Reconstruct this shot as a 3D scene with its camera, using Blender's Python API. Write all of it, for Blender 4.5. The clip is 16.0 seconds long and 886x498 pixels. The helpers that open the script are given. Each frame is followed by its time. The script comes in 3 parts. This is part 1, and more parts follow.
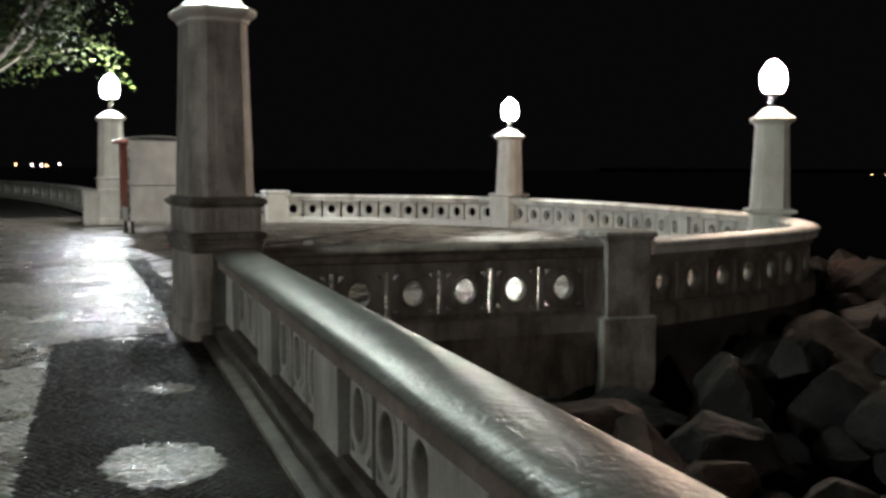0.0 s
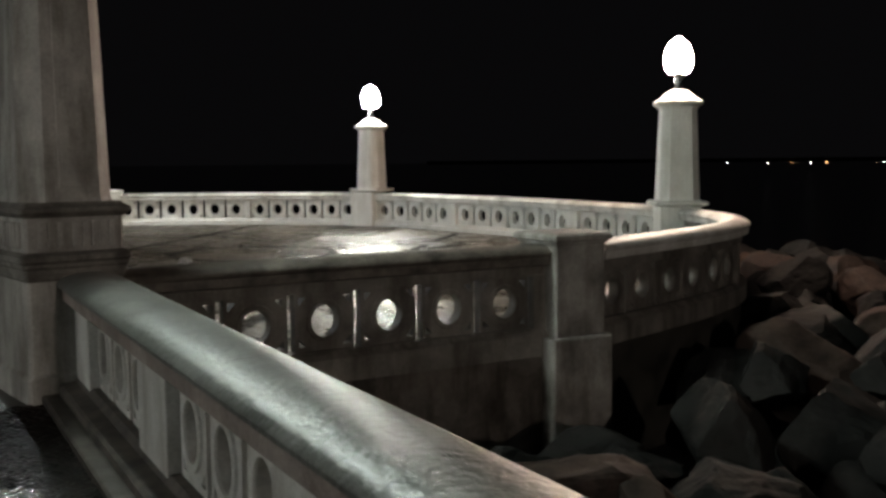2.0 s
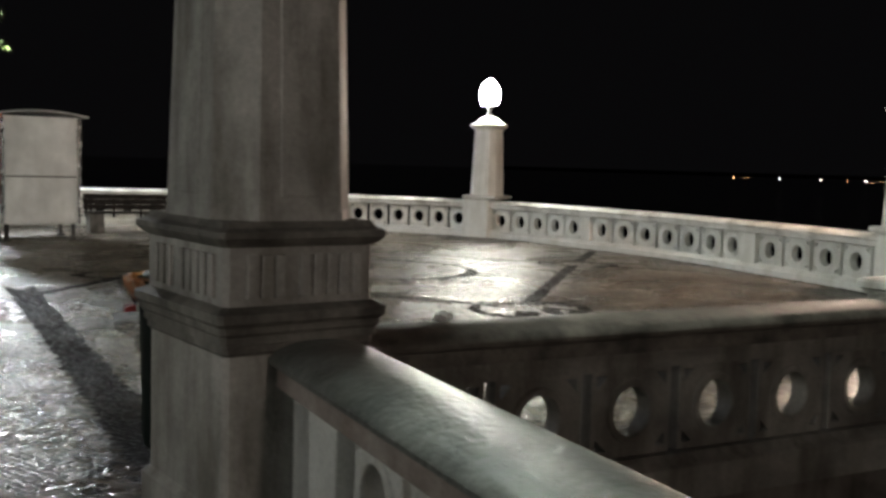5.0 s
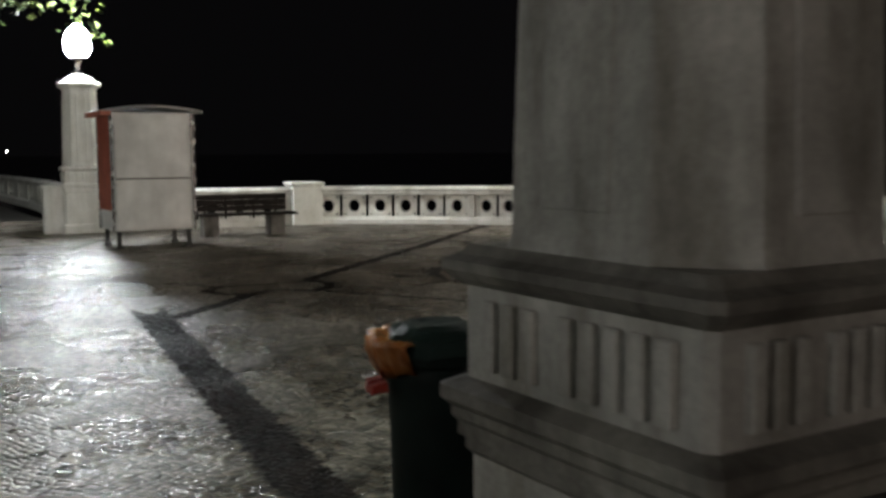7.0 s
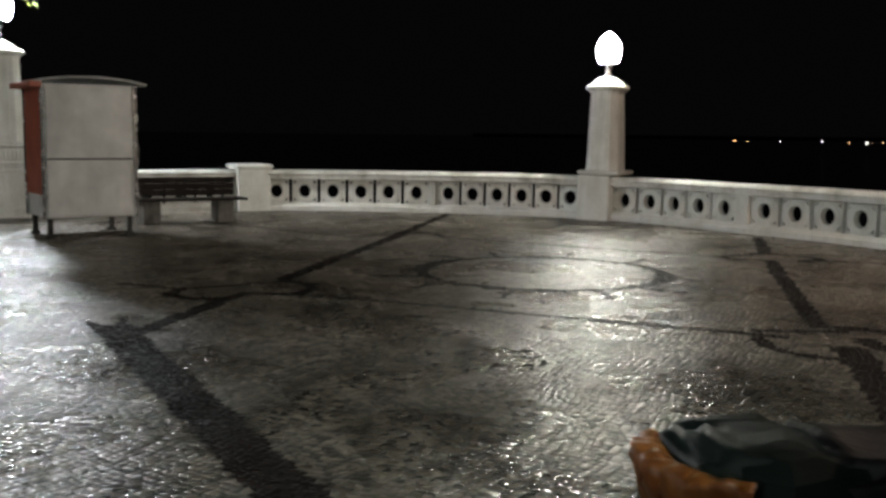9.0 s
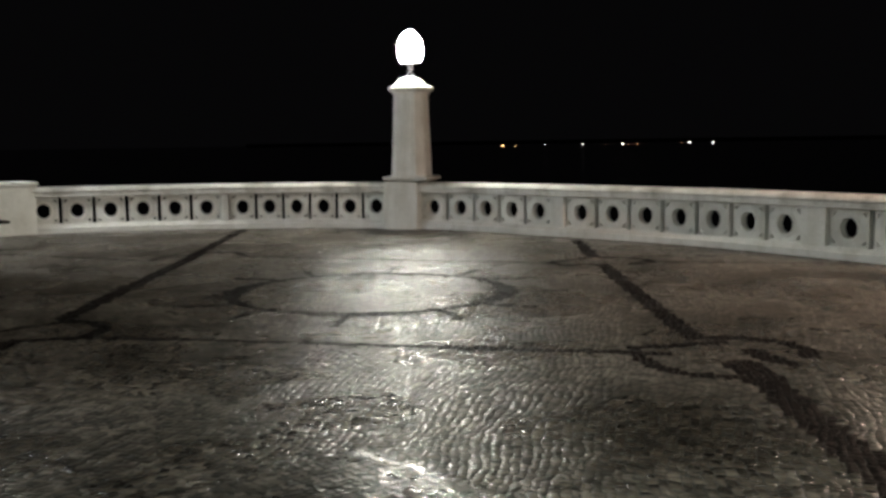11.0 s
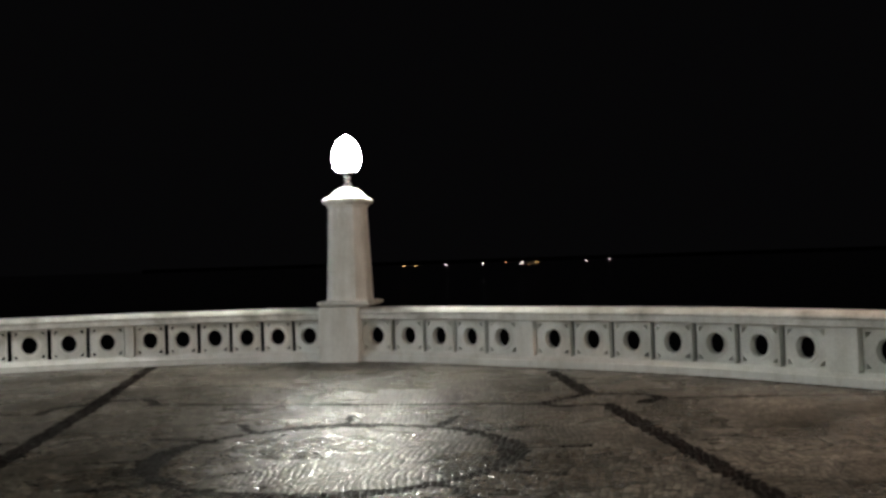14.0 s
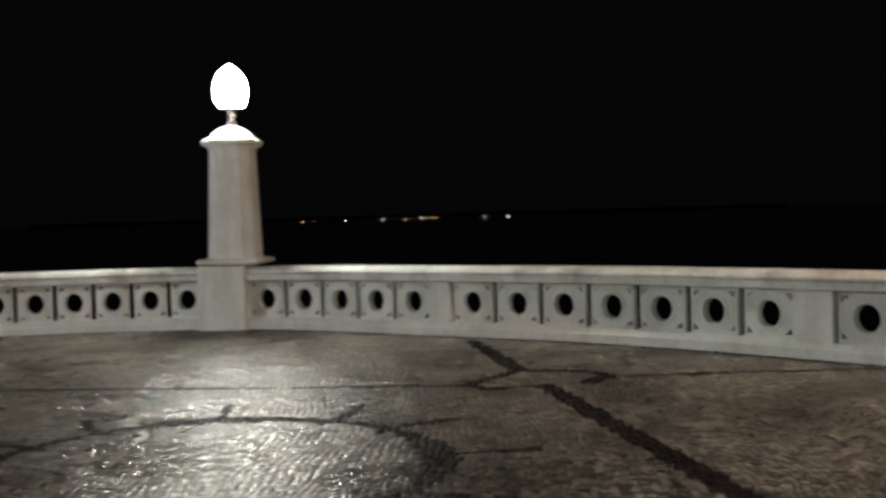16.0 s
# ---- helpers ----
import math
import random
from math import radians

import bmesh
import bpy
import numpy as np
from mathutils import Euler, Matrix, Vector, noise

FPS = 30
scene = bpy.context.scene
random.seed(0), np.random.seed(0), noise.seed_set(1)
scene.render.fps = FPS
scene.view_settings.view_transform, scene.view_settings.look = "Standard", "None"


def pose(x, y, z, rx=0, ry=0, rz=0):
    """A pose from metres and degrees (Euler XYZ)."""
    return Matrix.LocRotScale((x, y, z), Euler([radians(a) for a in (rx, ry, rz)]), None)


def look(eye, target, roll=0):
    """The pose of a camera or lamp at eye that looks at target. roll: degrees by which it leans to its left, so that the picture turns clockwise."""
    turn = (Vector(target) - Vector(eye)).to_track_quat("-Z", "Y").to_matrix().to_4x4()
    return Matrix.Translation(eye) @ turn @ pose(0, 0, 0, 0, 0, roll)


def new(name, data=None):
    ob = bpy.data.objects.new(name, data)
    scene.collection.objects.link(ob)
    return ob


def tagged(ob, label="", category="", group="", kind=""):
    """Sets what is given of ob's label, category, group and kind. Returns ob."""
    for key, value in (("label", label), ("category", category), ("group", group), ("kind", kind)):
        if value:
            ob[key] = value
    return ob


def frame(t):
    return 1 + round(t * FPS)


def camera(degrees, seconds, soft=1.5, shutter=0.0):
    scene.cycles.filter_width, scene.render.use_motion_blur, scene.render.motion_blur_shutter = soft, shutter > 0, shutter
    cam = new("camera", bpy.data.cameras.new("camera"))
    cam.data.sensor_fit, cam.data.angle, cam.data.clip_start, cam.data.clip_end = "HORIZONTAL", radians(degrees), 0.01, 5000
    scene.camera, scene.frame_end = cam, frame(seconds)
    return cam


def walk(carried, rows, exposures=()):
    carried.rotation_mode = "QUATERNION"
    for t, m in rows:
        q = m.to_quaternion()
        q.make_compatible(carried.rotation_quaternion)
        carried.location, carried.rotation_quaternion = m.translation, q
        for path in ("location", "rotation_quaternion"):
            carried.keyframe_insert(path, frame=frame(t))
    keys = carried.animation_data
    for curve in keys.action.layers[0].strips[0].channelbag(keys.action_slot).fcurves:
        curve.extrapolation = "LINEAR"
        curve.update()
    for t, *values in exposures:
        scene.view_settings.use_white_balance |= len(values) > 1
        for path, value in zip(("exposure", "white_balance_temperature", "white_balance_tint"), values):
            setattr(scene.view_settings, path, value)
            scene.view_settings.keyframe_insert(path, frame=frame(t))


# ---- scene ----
cam = camera(47.5, 16.0, soft=3.0, shutter=0.5)
PATH = [
    (0, (-1.451, -10.186, 1.637), (-0.74, -8.323, 1.477), 0.3),
    (0.5, (-1.374, -9.501, 1.637), (-0.632, -7.654, 1.446), -0.5),
    (1, (-1.33, -8.946, 1.630), (-0.506, -7.133, 1.445), 0.2),
    (1.5, (-1.372, -8.347, 1.643), (-0.472, -6.569, 1.479), -0.3),
    (2, (-1.285, -7.689, 1.606), (-0.272, -5.973, 1.434), -0.5),
    (2.5, (-1.247, -7.105, 1.608), (-0.258, -5.379, 1.401), 0.2),
    (3, (-1.158, -6.44, 1.611), (-0.153, -4.727, 1.376), 0.2),
    (3.5, (-1.06, -5.869, 1.604), (-0.092, -4.131, 1.398), 0.9),
    (3.7, (-1.09, -5.65, 1.584), (-0.118, -3.914, 1.386), 1.9),
    (5.8, (-1.443, -3.357, 1.607), (-0.569, -1.565, 1.448), 0.6),
    (6, (-1.426, -3.126, 1.602), (-0.615, -1.307, 1.417), 0.0),
    (6.5, (-1.514, -2.498, 1.597), (-0.697, -0.681, 1.413), 0.2),
    (7, (-1.458, -1.829, 1.584), (-0.669, -0.001, 1.392), -0.4),
    (7.5, (-1.474, -1.31, 1.597), (-0.763, 0.54, 1.326), 1.9),
    (8, (-1.514, -0.737, 1.586), (-0.648, 1.054, 1.381), 0.4),
    (8.5, (-1.607, -0.34, 1.597), (-0.683, 1.424, 1.403), 0.4),
    (9, (-1.661, -0.051, 1.608), (-0.723, 1.7, 1.381), 0.7),
    (9.5, (-1.674, 0.325, 1.589), (-0.612, 2.007, 1.383), -1.2),
    (10, (-1.577, 0.726, 1.556), (-0.422, 2.343, 1.329), -0.6),
    (10.2, (-1.502, 0.875, 1.547), (-0.319, 2.475, 1.345), -0.7),
    (12.3, (-1.053, 2.236, 1.536), (0.351, 3.637, 1.273), -0.7),
    (12.5, (-0.991, 2.409, 1.525), (0.401, 3.82, 1.260), -0.7),
    (13, (-0.806, 2.841, 1.544), (0.622, 4.215, 1.278), -2.0),
    (13.5, (-0.499, 3.243, 1.529), (0.935, 4.637, 1.500), -2.1),
    (14, (-0.225, 3.667, 1.512), (1.225, 5.045, 1.537), -1.8),
    (14.5, (0.099, 4.049, 1.491), (1.617, 5.35, 1.443), -2.1),
    (15, (0.481, 4.383, 1.495), (1.985, 5.702, 1.491), -1.5),
    (15.5, (0.875, 4.784, 1.458), (2.377, 6.105, 1.430), -1.6),
    (16, (1.263, 5.118, 1.458), (2.84, 6.346, 1.390), -1.6),
]
walk(cam, [(t, look(eye, target, roll)) for t, eye, target, roll in PATH],
     exposures=[(0, 0.45), (6.2, 0.4), (8.2, 0.0), (16, 0.0)])

# ---- light ----
world = bpy.data.worlds.new("night_sky")
scene.world = world
world.use_nodes = True
bg = world.node_tree.nodes["Background"]
bg.inputs["Color"].default_value = (0.95, 0.9, 1.0, 1)
bg.inputs["Strength"].default_value = 0.0019


# ---- materials ----
def material(name):
    m = bpy.data.materials.new(name)
    m.use_nodes = True
    return m, m.node_tree, m.node_tree.nodes["Principled BSDF"]


def noise_mix(tree, scale, colours, stops, detail=6.0, stretch=None, rough=0.6):
    """A colour ramp over noise in world space."""
    n = tree.nodes
    tex = n.new("ShaderNodeTexNoise")
    tex.inputs["Scale"].default_value, tex.inputs["Detail"].default_value = scale, detail
    tex.inputs["Roughness"].default_value = rough
    geo = n.new("ShaderNodeNewGeometry")
    src = geo.outputs["Position"]
    if stretch:
        mp = n.new("ShaderNodeMapping")
        mp.inputs["Scale"].default_value = stretch
        tree.links.new(src, mp.inputs["Vector"])
        src = mp.outputs["Vector"]
    tree.links.new(src, tex.inputs["Vector"])
    ramp = n.new("ShaderNodeValToRGB")
    el = ramp.color_ramp.elements
    while len(el) < len(colours):
        el.new(0.5)
    for e, c, s in zip(el, colours, stops):
        e.position = s
        e.color = (*c, 1)
    tree.links.new(tex.outputs["Fac"], ramp.inputs["Fac"])
    return ramp, tex


def mix(tree, a, b, fac, mode="MULTIPLY"):
    m = tree.nodes.new("ShaderNodeMix")
    m.data_type, m.blend_type = "RGBA", mode
    if isinstance(fac, float):
        m.inputs["Factor"].default_value = fac
    else:
        tree.links.new(fac, m.inputs["Factor"])
    tree.links.new(a, m.inputs["A"])
    tree.links.new(b, m.inputs["B"])
    return m.outputs["Result"]


def bump(tree, bsdf, height, strength, distance=0.01):
    b = tree.nodes.new("ShaderNodeBump")
    b.inputs["Strength"].default_value, b.inputs["Distance"].default_value = strength, distance
    tree.links.new(height, b.inputs["Height"])
    tree.links.new(b.outputs["Normal"], bsdf.inputs["Normal"])


def surface(name, dark, light, scale=3.0, streak=None, roughness=(0.5, 0.8), bumps=0.3, grain=60.0, wear=0.6, metal=0.0, spread=(0.35, 0.65)):
    """A two-scale surface: broad stains, vertical streaks, grain and relief."""
    m, t, b = material(name)
    base, tex = noise_mix(t, scale, (dark, light), spread, 8.0)
    out = base.outputs["Color"]
    if streak:
        s, _ = noise_mix(t, 1.0, (streak, (1, 1, 1)), (0.36, 0.56), 7.0, (5.0, 5.0, 0.9))
        out = mix(t, out, s.outputs["Color"], wear)
    g, gt = noise_mix(t, grain, ((0.72, 0.72, 0.72), (1.1, 1.1, 1.1)), (0.3, 0.7), 3.0)
    out = mix(t, out, g.outputs["Color"], 0.6)
    t.links.new(out, b.inputs["Base Color"])
    r = t.nodes.new("ShaderNodeMapRange")
    r.inputs["To Min"].default_value, r.inputs["To Max"].default_value = roughness
    t.links.new(tex.outputs["Fac"], r.inputs["Value"])
    t.links.new(r.outputs["Result"], b.inputs["Roughness"])
    b.inputs["Metallic"].default_value = metal
    bump(t, b, gt.outputs["Fac"], bumps)
    return m


plaster = surface("limewashed_plaster", (0.62, 0.615, 0.575), (0.77, 0.765, 0.73), 1.6, (0.6, 0.57, 0.5), (0.45, 0.75), 0.3, 45.0, 0.35)
coping_plaster = surface("patchy_pale_coping", (0.36, 0.34, 0.30), (0.74, 0.73, 0.69), 1.4, (0.6, 0.56, 0.5), (0.4, 0.7), 0.35, 45.0, 0.4, spread=(0.36, 0.56))
ledge_plaster = surface("dirty_moulding", (0.075, 0.068, 0.06), (0.27, 0.255, 0.23), 4.0, (0.5, 0.48, 0.45), (0.45, 0.8), 0.6, 35.0, 0.6)
old_plaster = surface("weathered_plaster", (0.25, 0.24, 0.225), (0.53, 0.515, 0.485), 2.6, (0.38, 0.35, 0.31), (0.45, 0.8), 0.5, 40.0, 0.75, spread=(0.3, 0.7))
stained_plaster = surface("stained_pale_plaster", (0.56, 0.56, 0.53), (0.78, 0.78, 0.75), 2.2, (0.45, 0.43, 0.38), (0.4, 0.7), 0.35, 45.0, 0.55)
wet_coping = surface("wet_coping", (0.095, 0.10, 0.095), (0.22, 0.225, 0.213), 3.5, (0.6, 0.57, 0.52), (0.27, 0.46), 1.0, 26.0, 0.4)
fascia_brown = surface("brown_stained_moulding", (0.20, 0.165, 0.15), (0.42, 0.36, 0.33), 2.5, (0.6, 0.5, 0.45), (0.4, 0.7), 0.4, 40.0, 0.6)
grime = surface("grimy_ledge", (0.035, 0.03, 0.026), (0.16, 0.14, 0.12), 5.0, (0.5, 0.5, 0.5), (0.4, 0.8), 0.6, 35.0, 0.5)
# Darker copy of the weathered plaster, for the bays above the rocks.
dark_plaster = surface("dark_streaked_plaster", (0.10, 0.093, 0.085), (0.28, 0.265, 0.24), 2.6, (0.34, 0.31, 0.27), (0.45, 0.8), 0.5, 40.0, 0.75, spread=(0.3, 0.7))
post_plaster = surface("stained_post_plaster", (0.17, 0.16, 0.15), (0.42, 0.41, 0.385), 2.6, (0.38, 0.35, 0.31), (0.45, 0.8), 0.5, 40.0, 0.7)
seawall = surface("wet_seawall", (0.05, 0.045, 0.04), (0.16, 0.145, 0.13), 1.7, (0.35, 0.33, 0.30), (0.4, 0.8), 0.6, 25.0, 0.8)
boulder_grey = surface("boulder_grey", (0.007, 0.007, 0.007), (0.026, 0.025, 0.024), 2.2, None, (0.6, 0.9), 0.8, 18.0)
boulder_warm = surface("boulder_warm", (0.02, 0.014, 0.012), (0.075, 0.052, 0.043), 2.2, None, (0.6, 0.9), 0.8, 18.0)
mortar = surface("dark_wet_mortar", (0.02, 0.019, 0.017), (0.06, 0.056, 0.05), 3.0, None, (0.3, 0.6), 0.5, 50.0)
kiosk_white = surface("kiosk_white_panel", (0.80, 0.80, 0.80), (0.88, 0.88, 0.88), 1.5, (0.88, 0.87, 0.85), (0.3, 0.5), 0.03, 1.5, 0.4)
kiosk_red = surface("kiosk_red_panel", (0.40, 0.10, 0.065), (0.58, 0.18, 0.12), 3.0, (0.6, 0.5, 0.45), (0.35, 0.6), 0.1, 20.0, 0.5)
steel = surface("aluminium_trim", (0.45, 0.45, 0.46), (0.65, 0.65, 0.66), 6.0, None, (0.18, 0.35), 0.1, 80.0, metal=1.0)
roof_grey = surface("kiosk_roof_sheet", (0.28, 0.28, 0.28), (0.45, 0.45, 0.45), 3.0, None, (0.3, 0.6), 0.2, 30.0)
dark_iron = surface("dark_painted_iron", (0.012, 0.012, 0.013), (0.045, 0.043, 0.04), 8.0, None, (0.3, 0.6), 0.3, 60.0)
bench_wood = surface("dark_bench_wood", (0.008, 0.006, 0.005), (0.026, 0.020, 0.017), 6.0, None, (0.55, 0.8), 0.4, 30.0)
bench_stone = surface("bench_concrete", (0.06, 0.054, 0.048), (0.17, 0.155, 0.14), 5.0, (0.4, 0.38, 0.35), (0.5, 0.8), 0.5, 40.0, 0.7)
bin_green = surface("dark_green_plastic", (0.002, 0.005, 0.0045), (0.007, 0.014, 0.012), 6.0, None, (0.45, 0.65), 0.15, 60.0)
bin_orange = surface("orange_plastic", (0.13, 0.035, 0.009), (0.36, 0.13, 0.028), 9.0, None, (0.2, 0.4), 0.2, 60.0)
red_plastic = surface("red_plastic", (0.30, 0.02, 0.015), (0.5, 0.05, 0.03), 9.0, None, (0.2, 0.4), 0.2, 60.0)
clear_plastic = surface("crumpled_white_plastic", (0.5, 0.5, 0.5), (0.8, 0.8, 0.8), 12.0, None, (0.15, 0.35), 0.4, 30.0)
bag_black = surface("black_rubbish_bag", (0.004, 0.004, 0.005), (0.009, 0.009, 0.010), 10.0, None, (0.4, 0.6), 0.5, 35.0)
for dull in (boulder_grey, boulder_warm, seawall, bin_green, bag_black, bench_wood):
    dull.node_tree.nodes["Principled BSDF"].inputs["Specular IOR Level"].default_value = 0.15
wet_coping.node_tree.nodes["Principled BSDF"].inputs["Specular IOR Level"].default_value = 0.36
bark = surface("bark", (0.05, 0.04, 0.03), (0.16, 0.13, 0.10), 8.0, None, (0.7, 0.9), 0.8, 30.0)
asphalt = surface("wet_asphalt", (0.025, 0.025, 0.026), (0.075, 0.073, 0.07), 2.0, None, (0.15, 0.5), 0.5, 120.0)


def leaf_material():
    m, t, b = material("broad_leaf")
    info = t.nodes.new("ShaderNodeNewGeometry")
    ramp = t.nodes.new("ShaderNodeValToRGB")
    for e, c in zip(ramp.color_ramp.elements, ((0.010, 0.018, 0.006, 1), (0.045, 0.058, 0.015, 1))):
        e.color = c
    t.links.new(info.outputs["Random Per Island"], ramp.inputs["Fac"])
    t.links.new(ramp.outputs["Color"], b.inputs["Base Color"])
    b.inputs["Roughness"].default_value = 0.7
    b.inputs["Specular IOR Level"].default_value = 0.15
    return m


leaf = leaf_material()


def stone_material(name, dark, light, rough):
    """Small wet paving stones: tone varies stone by stone, and a water film lies in broad patches."""
    m, t, b = material(name)
    n = t.nodes
    geo = n.new("ShaderNodeNewGeometry")
    tone = n.new("ShaderNodeValToRGB")
    for e, c in zip(tone.color_ramp.elements, (dark, light)):
        e.color = (*c, 1)
    info = n.new("ShaderNodeObjectInfo")
    add, fract = n.new("ShaderNodeMath"), n.new("ShaderNodeMath")
    add.operation, fract.operation = "ADD", "FRACT"
    t.links.new(geo.outputs["Random Per Island"], add.inputs[0])
    t.links.new(info.outputs["Random"], add.inputs[1])
    t.links.new(add.outputs[0], fract.inputs[0])
    t.links.new(fract.outputs[0], tone.inputs["Fac"])
    stain, st = noise_mix(t, 0.75, ((0.26, 0.245, 0.22), (1, 1, 1)), (0.38, 0.58), 9.0, rough=0.68)
    out = mix(t, tone.outputs["Color"], stain.outputs["Color"], 0.9)
    grain, gt = noise_mix(t, 90.0, ((0.7, 0.7, 0.7), (1.1, 1.1, 1.1)), (0.3, 0.7), 3.0)
    out = mix(t, out, grain.outputs["Color"], 0.5)
    t.links.new(out, b.inputs["Base Color"])
    film, ft = noise_mix(t, 0.8, ((rough[0],) * 3, (rough[1],) * 3), (0.4, 0.62), 4.0)
    t.links.new(film.outputs["Color"], b.inputs["Roughness"])
    b.inputs["Specular IOR Level"].default_value = 0.5
    bump(t, b, gt.outputs["Fac"], 0.25, 0.004)
    return m


white_stone = stone_material("white_paving_stone", (0.05, 0.044, 0.037), (0.38, 0.335, 0.28), (0.2, 0.38))
black_stone = stone_material("black_paving_stone", (0.006, 0.0042, 0.0036), (0.024, 0.0155, 0.013), (0.6, 0.85))
black_stone.node_tree.nodes["Principled BSDF"].inputs["Specular IOR Level"].default_value = 0.06


def lamp_glass(name, colour, strength):
    m, t, b = material(name)
    b.inputs["Base Color"].default_value = (0.9, 0.9, 0.88, 1)
    b.inputs["Emission Color"].default_value = (*colour, 1)
    b.inputs["Emission Strength"].default_value = strength
    return m


COOL, WARM, GREEN = (1.0, 0.99, 0.87), (1.0, 0.74, 0.58), (0.88, 1.0, 0.90)
glass_cool = lamp_glass("lit_globe_cool", COOL, 390)
glass_white = lamp_glass("lit_globe_white", (0.93, 0.98, 1.0), 470)
glass_warm = lamp_glass("lit_globe_warm", WARM, 330)
glass_green = lamp_glass("lit_globe_green", GREEN, 210)
glass_amber = lamp_glass("lit_globe_amber", (1.0, 0.86, 0.74), 420)
spark_white = lamp_glass("far_light_white", (1.0, 0.93, 0.85), 14)
spark_orange = lamp_glass("far_light_orange", (1.0, 0.5, 0.2), 12)


def sea_material():
    m, t, b = material("night_sea")
    b.inputs["Base Color"].default_value = (0.004, 0.006, 0.009, 1)
    b.inputs["Roughness"].default_value = 0.25
    _, tex = noise_mix(t, 0.6, ((0, 0, 0), (1, 1, 1)), (0.3, 0.7), 8.0)
    bump(t, b, tex.outputs["Fac"], 0.6, 0.3)
    return m


sea_mat = sea_material()


# ---- mesh helpers ----
def mesh_of(name, verts, faces, mats, index=None, smooth=False):
    me = bpy.data.meshes.new(name)
    me.from_pydata(verts, [], faces)
    for m in mats:
        me.materials.append(m)
    if index is not None:
        me.polygons.foreach_set("material_index", index)
    if smooth:
        me.polygons.foreach_set("use_smooth", [True] * len(me.polygons))
    me.update()
    return me


def part(name, bm, mat, parent=None, label="", m=None, smooth=False):
    """Links a bmesh as one mesh object under a thing or a part."""
    me = bpy.data.meshes.new(name)
    bmesh.ops.recalc_face_normals(bm, faces=bm.faces[:])
    bm.to_mesh(me)
    bm.free()
    me.materials.append(mat)
    if smooth:
        me.polygons.foreach_set("use_smooth", [True] * len(me.polygons))
    return place(name, me, parent, label, m)


def place(name, me, parent=None, label="", m=None):
    ob = new(name, me)
    ob.parent = parent
    if m is not None:
        ob.matrix_basis = m
    if label:
        ob["label"] = label
    return ob


def thing(name, m, label, category, group="", kind=""):
    ob = new(name)
    ob.matrix_basis = m
    return tagged(ob, label, category, group, kind)


def box(bm, x0, x1, y0, y1, z0, z1, bevel=0.0):
    r = bmesh.ops.create_cube(bm, size=1.0)
    for v in r["verts"]:
        v.co = ((x0 + x1) / 2 + v.co.x * (x1 - x0), (y0 + y1) / 2 + v.co.y * (y1 - y0), (z0 + z1) / 2 + v.co.z * (z1 - z0))
    if bevel:
        edges = list({e for v in r["verts"] for e in v.link_edges})
        bmesh.ops.bevel(bm, geom=edges, offset=bevel, segments=2, affect="EDGES", profile=0.5)
    return bm


def block(x0, x1, y0, y1, z0, z1, bevel=0.012):
    return box(bmesh.new(), x0, x1, y0, y1, z0, z1, bevel)


def turned(profile, corners, chamfer=0.0, steps=0):
    """A solid from (half width, z) rings: square with chamfered corners (chamfer as a share of the half width), or round."""
    bm = bmesh.new()
    rings = []
    for w, z in profile:
        if steps:
            pts = [(w * math.cos(2 * math.pi * k / steps), w * math.sin(2 * math.pi * k / steps)) for k in range(steps)]
        else:
            c = w * chamfer
            pts = [(w, -w + c), (w, w - c), (w - c, w), (-w + c, w), (-w, w - c), (-w, -w + c), (-w + c, -w), (w - c, -w)]
        rings.append([bm.verts.new((x, y, z)) for x, y in pts])
    n = len(rings[0])
    for a, b in zip(rings, rings[1:]):
        for k in range(n):
            bm.faces.new((a[k], a[(k + 1) % n], b[(k + 1) % n], b[k]))
    bm.faces.new(rings[0][::-1])
    bm.faces.new(rings[-1])
    return bm


def sweep(profile, path, closed=True):
    """Sweeps a (sideways, z) outline along plan points."""
    bm = bmesh.new()
    rings = []
    for k, (x, y) in enumerate(path):
        a, b = path[max(k - 1, 0)], path[min(k + 1, len(path) - 1)]
        d = Vector((b[0] - a[0], b[1] - a[1])).normalized()
        rings.append([bm.verts.new((x + d.y * s, y - d.x * s, z)) for s, z in profile])
    n = len(profile)
    for a, b in zip(rings, rings[1:]):
        for k in range(n):
            bm.faces.new((a[k], a[(k + 1) % n], b[(k + 1) % n], b[k]))
    for ends in (rings[0], rings[-1][::-1]):
        bm.faces.new([bm.verts.new(v.co) for v in ends])
    return bm


# ---- plan ----
CX, CY, R = 1.35, 10.37, 10.8
FLOOR = -0.04
WIDTH = 2 * CY - 0.1


def swell(deg):
    """The plan is not a true circle: flatter out to sea, fuller towards the rocks."""
    return 0.55 * np.exp(-((deg + 48) / 14) ** 2) - 0.72 * np.exp(-(deg / 24) ** 4)


def wall(deg):
    return ring(deg, R + swell(deg))


def wall_gap(x, y):
    """How far a floor point lies inside the wall's centre line."""
    return R + swell(np.degrees(np.arctan2(y - CY, x - CX))) - np.hypot(x - CX, y - CY)


def ring(deg, r=R):
    return CX + r * math.cos(radians(deg)), CY + r * math.sin(radians(deg))


END = 71.5
LAMP = 31.5
PIL, PIL_S = 14.15, -11.6
MID = 51.0
PEDESTAL = 32.2

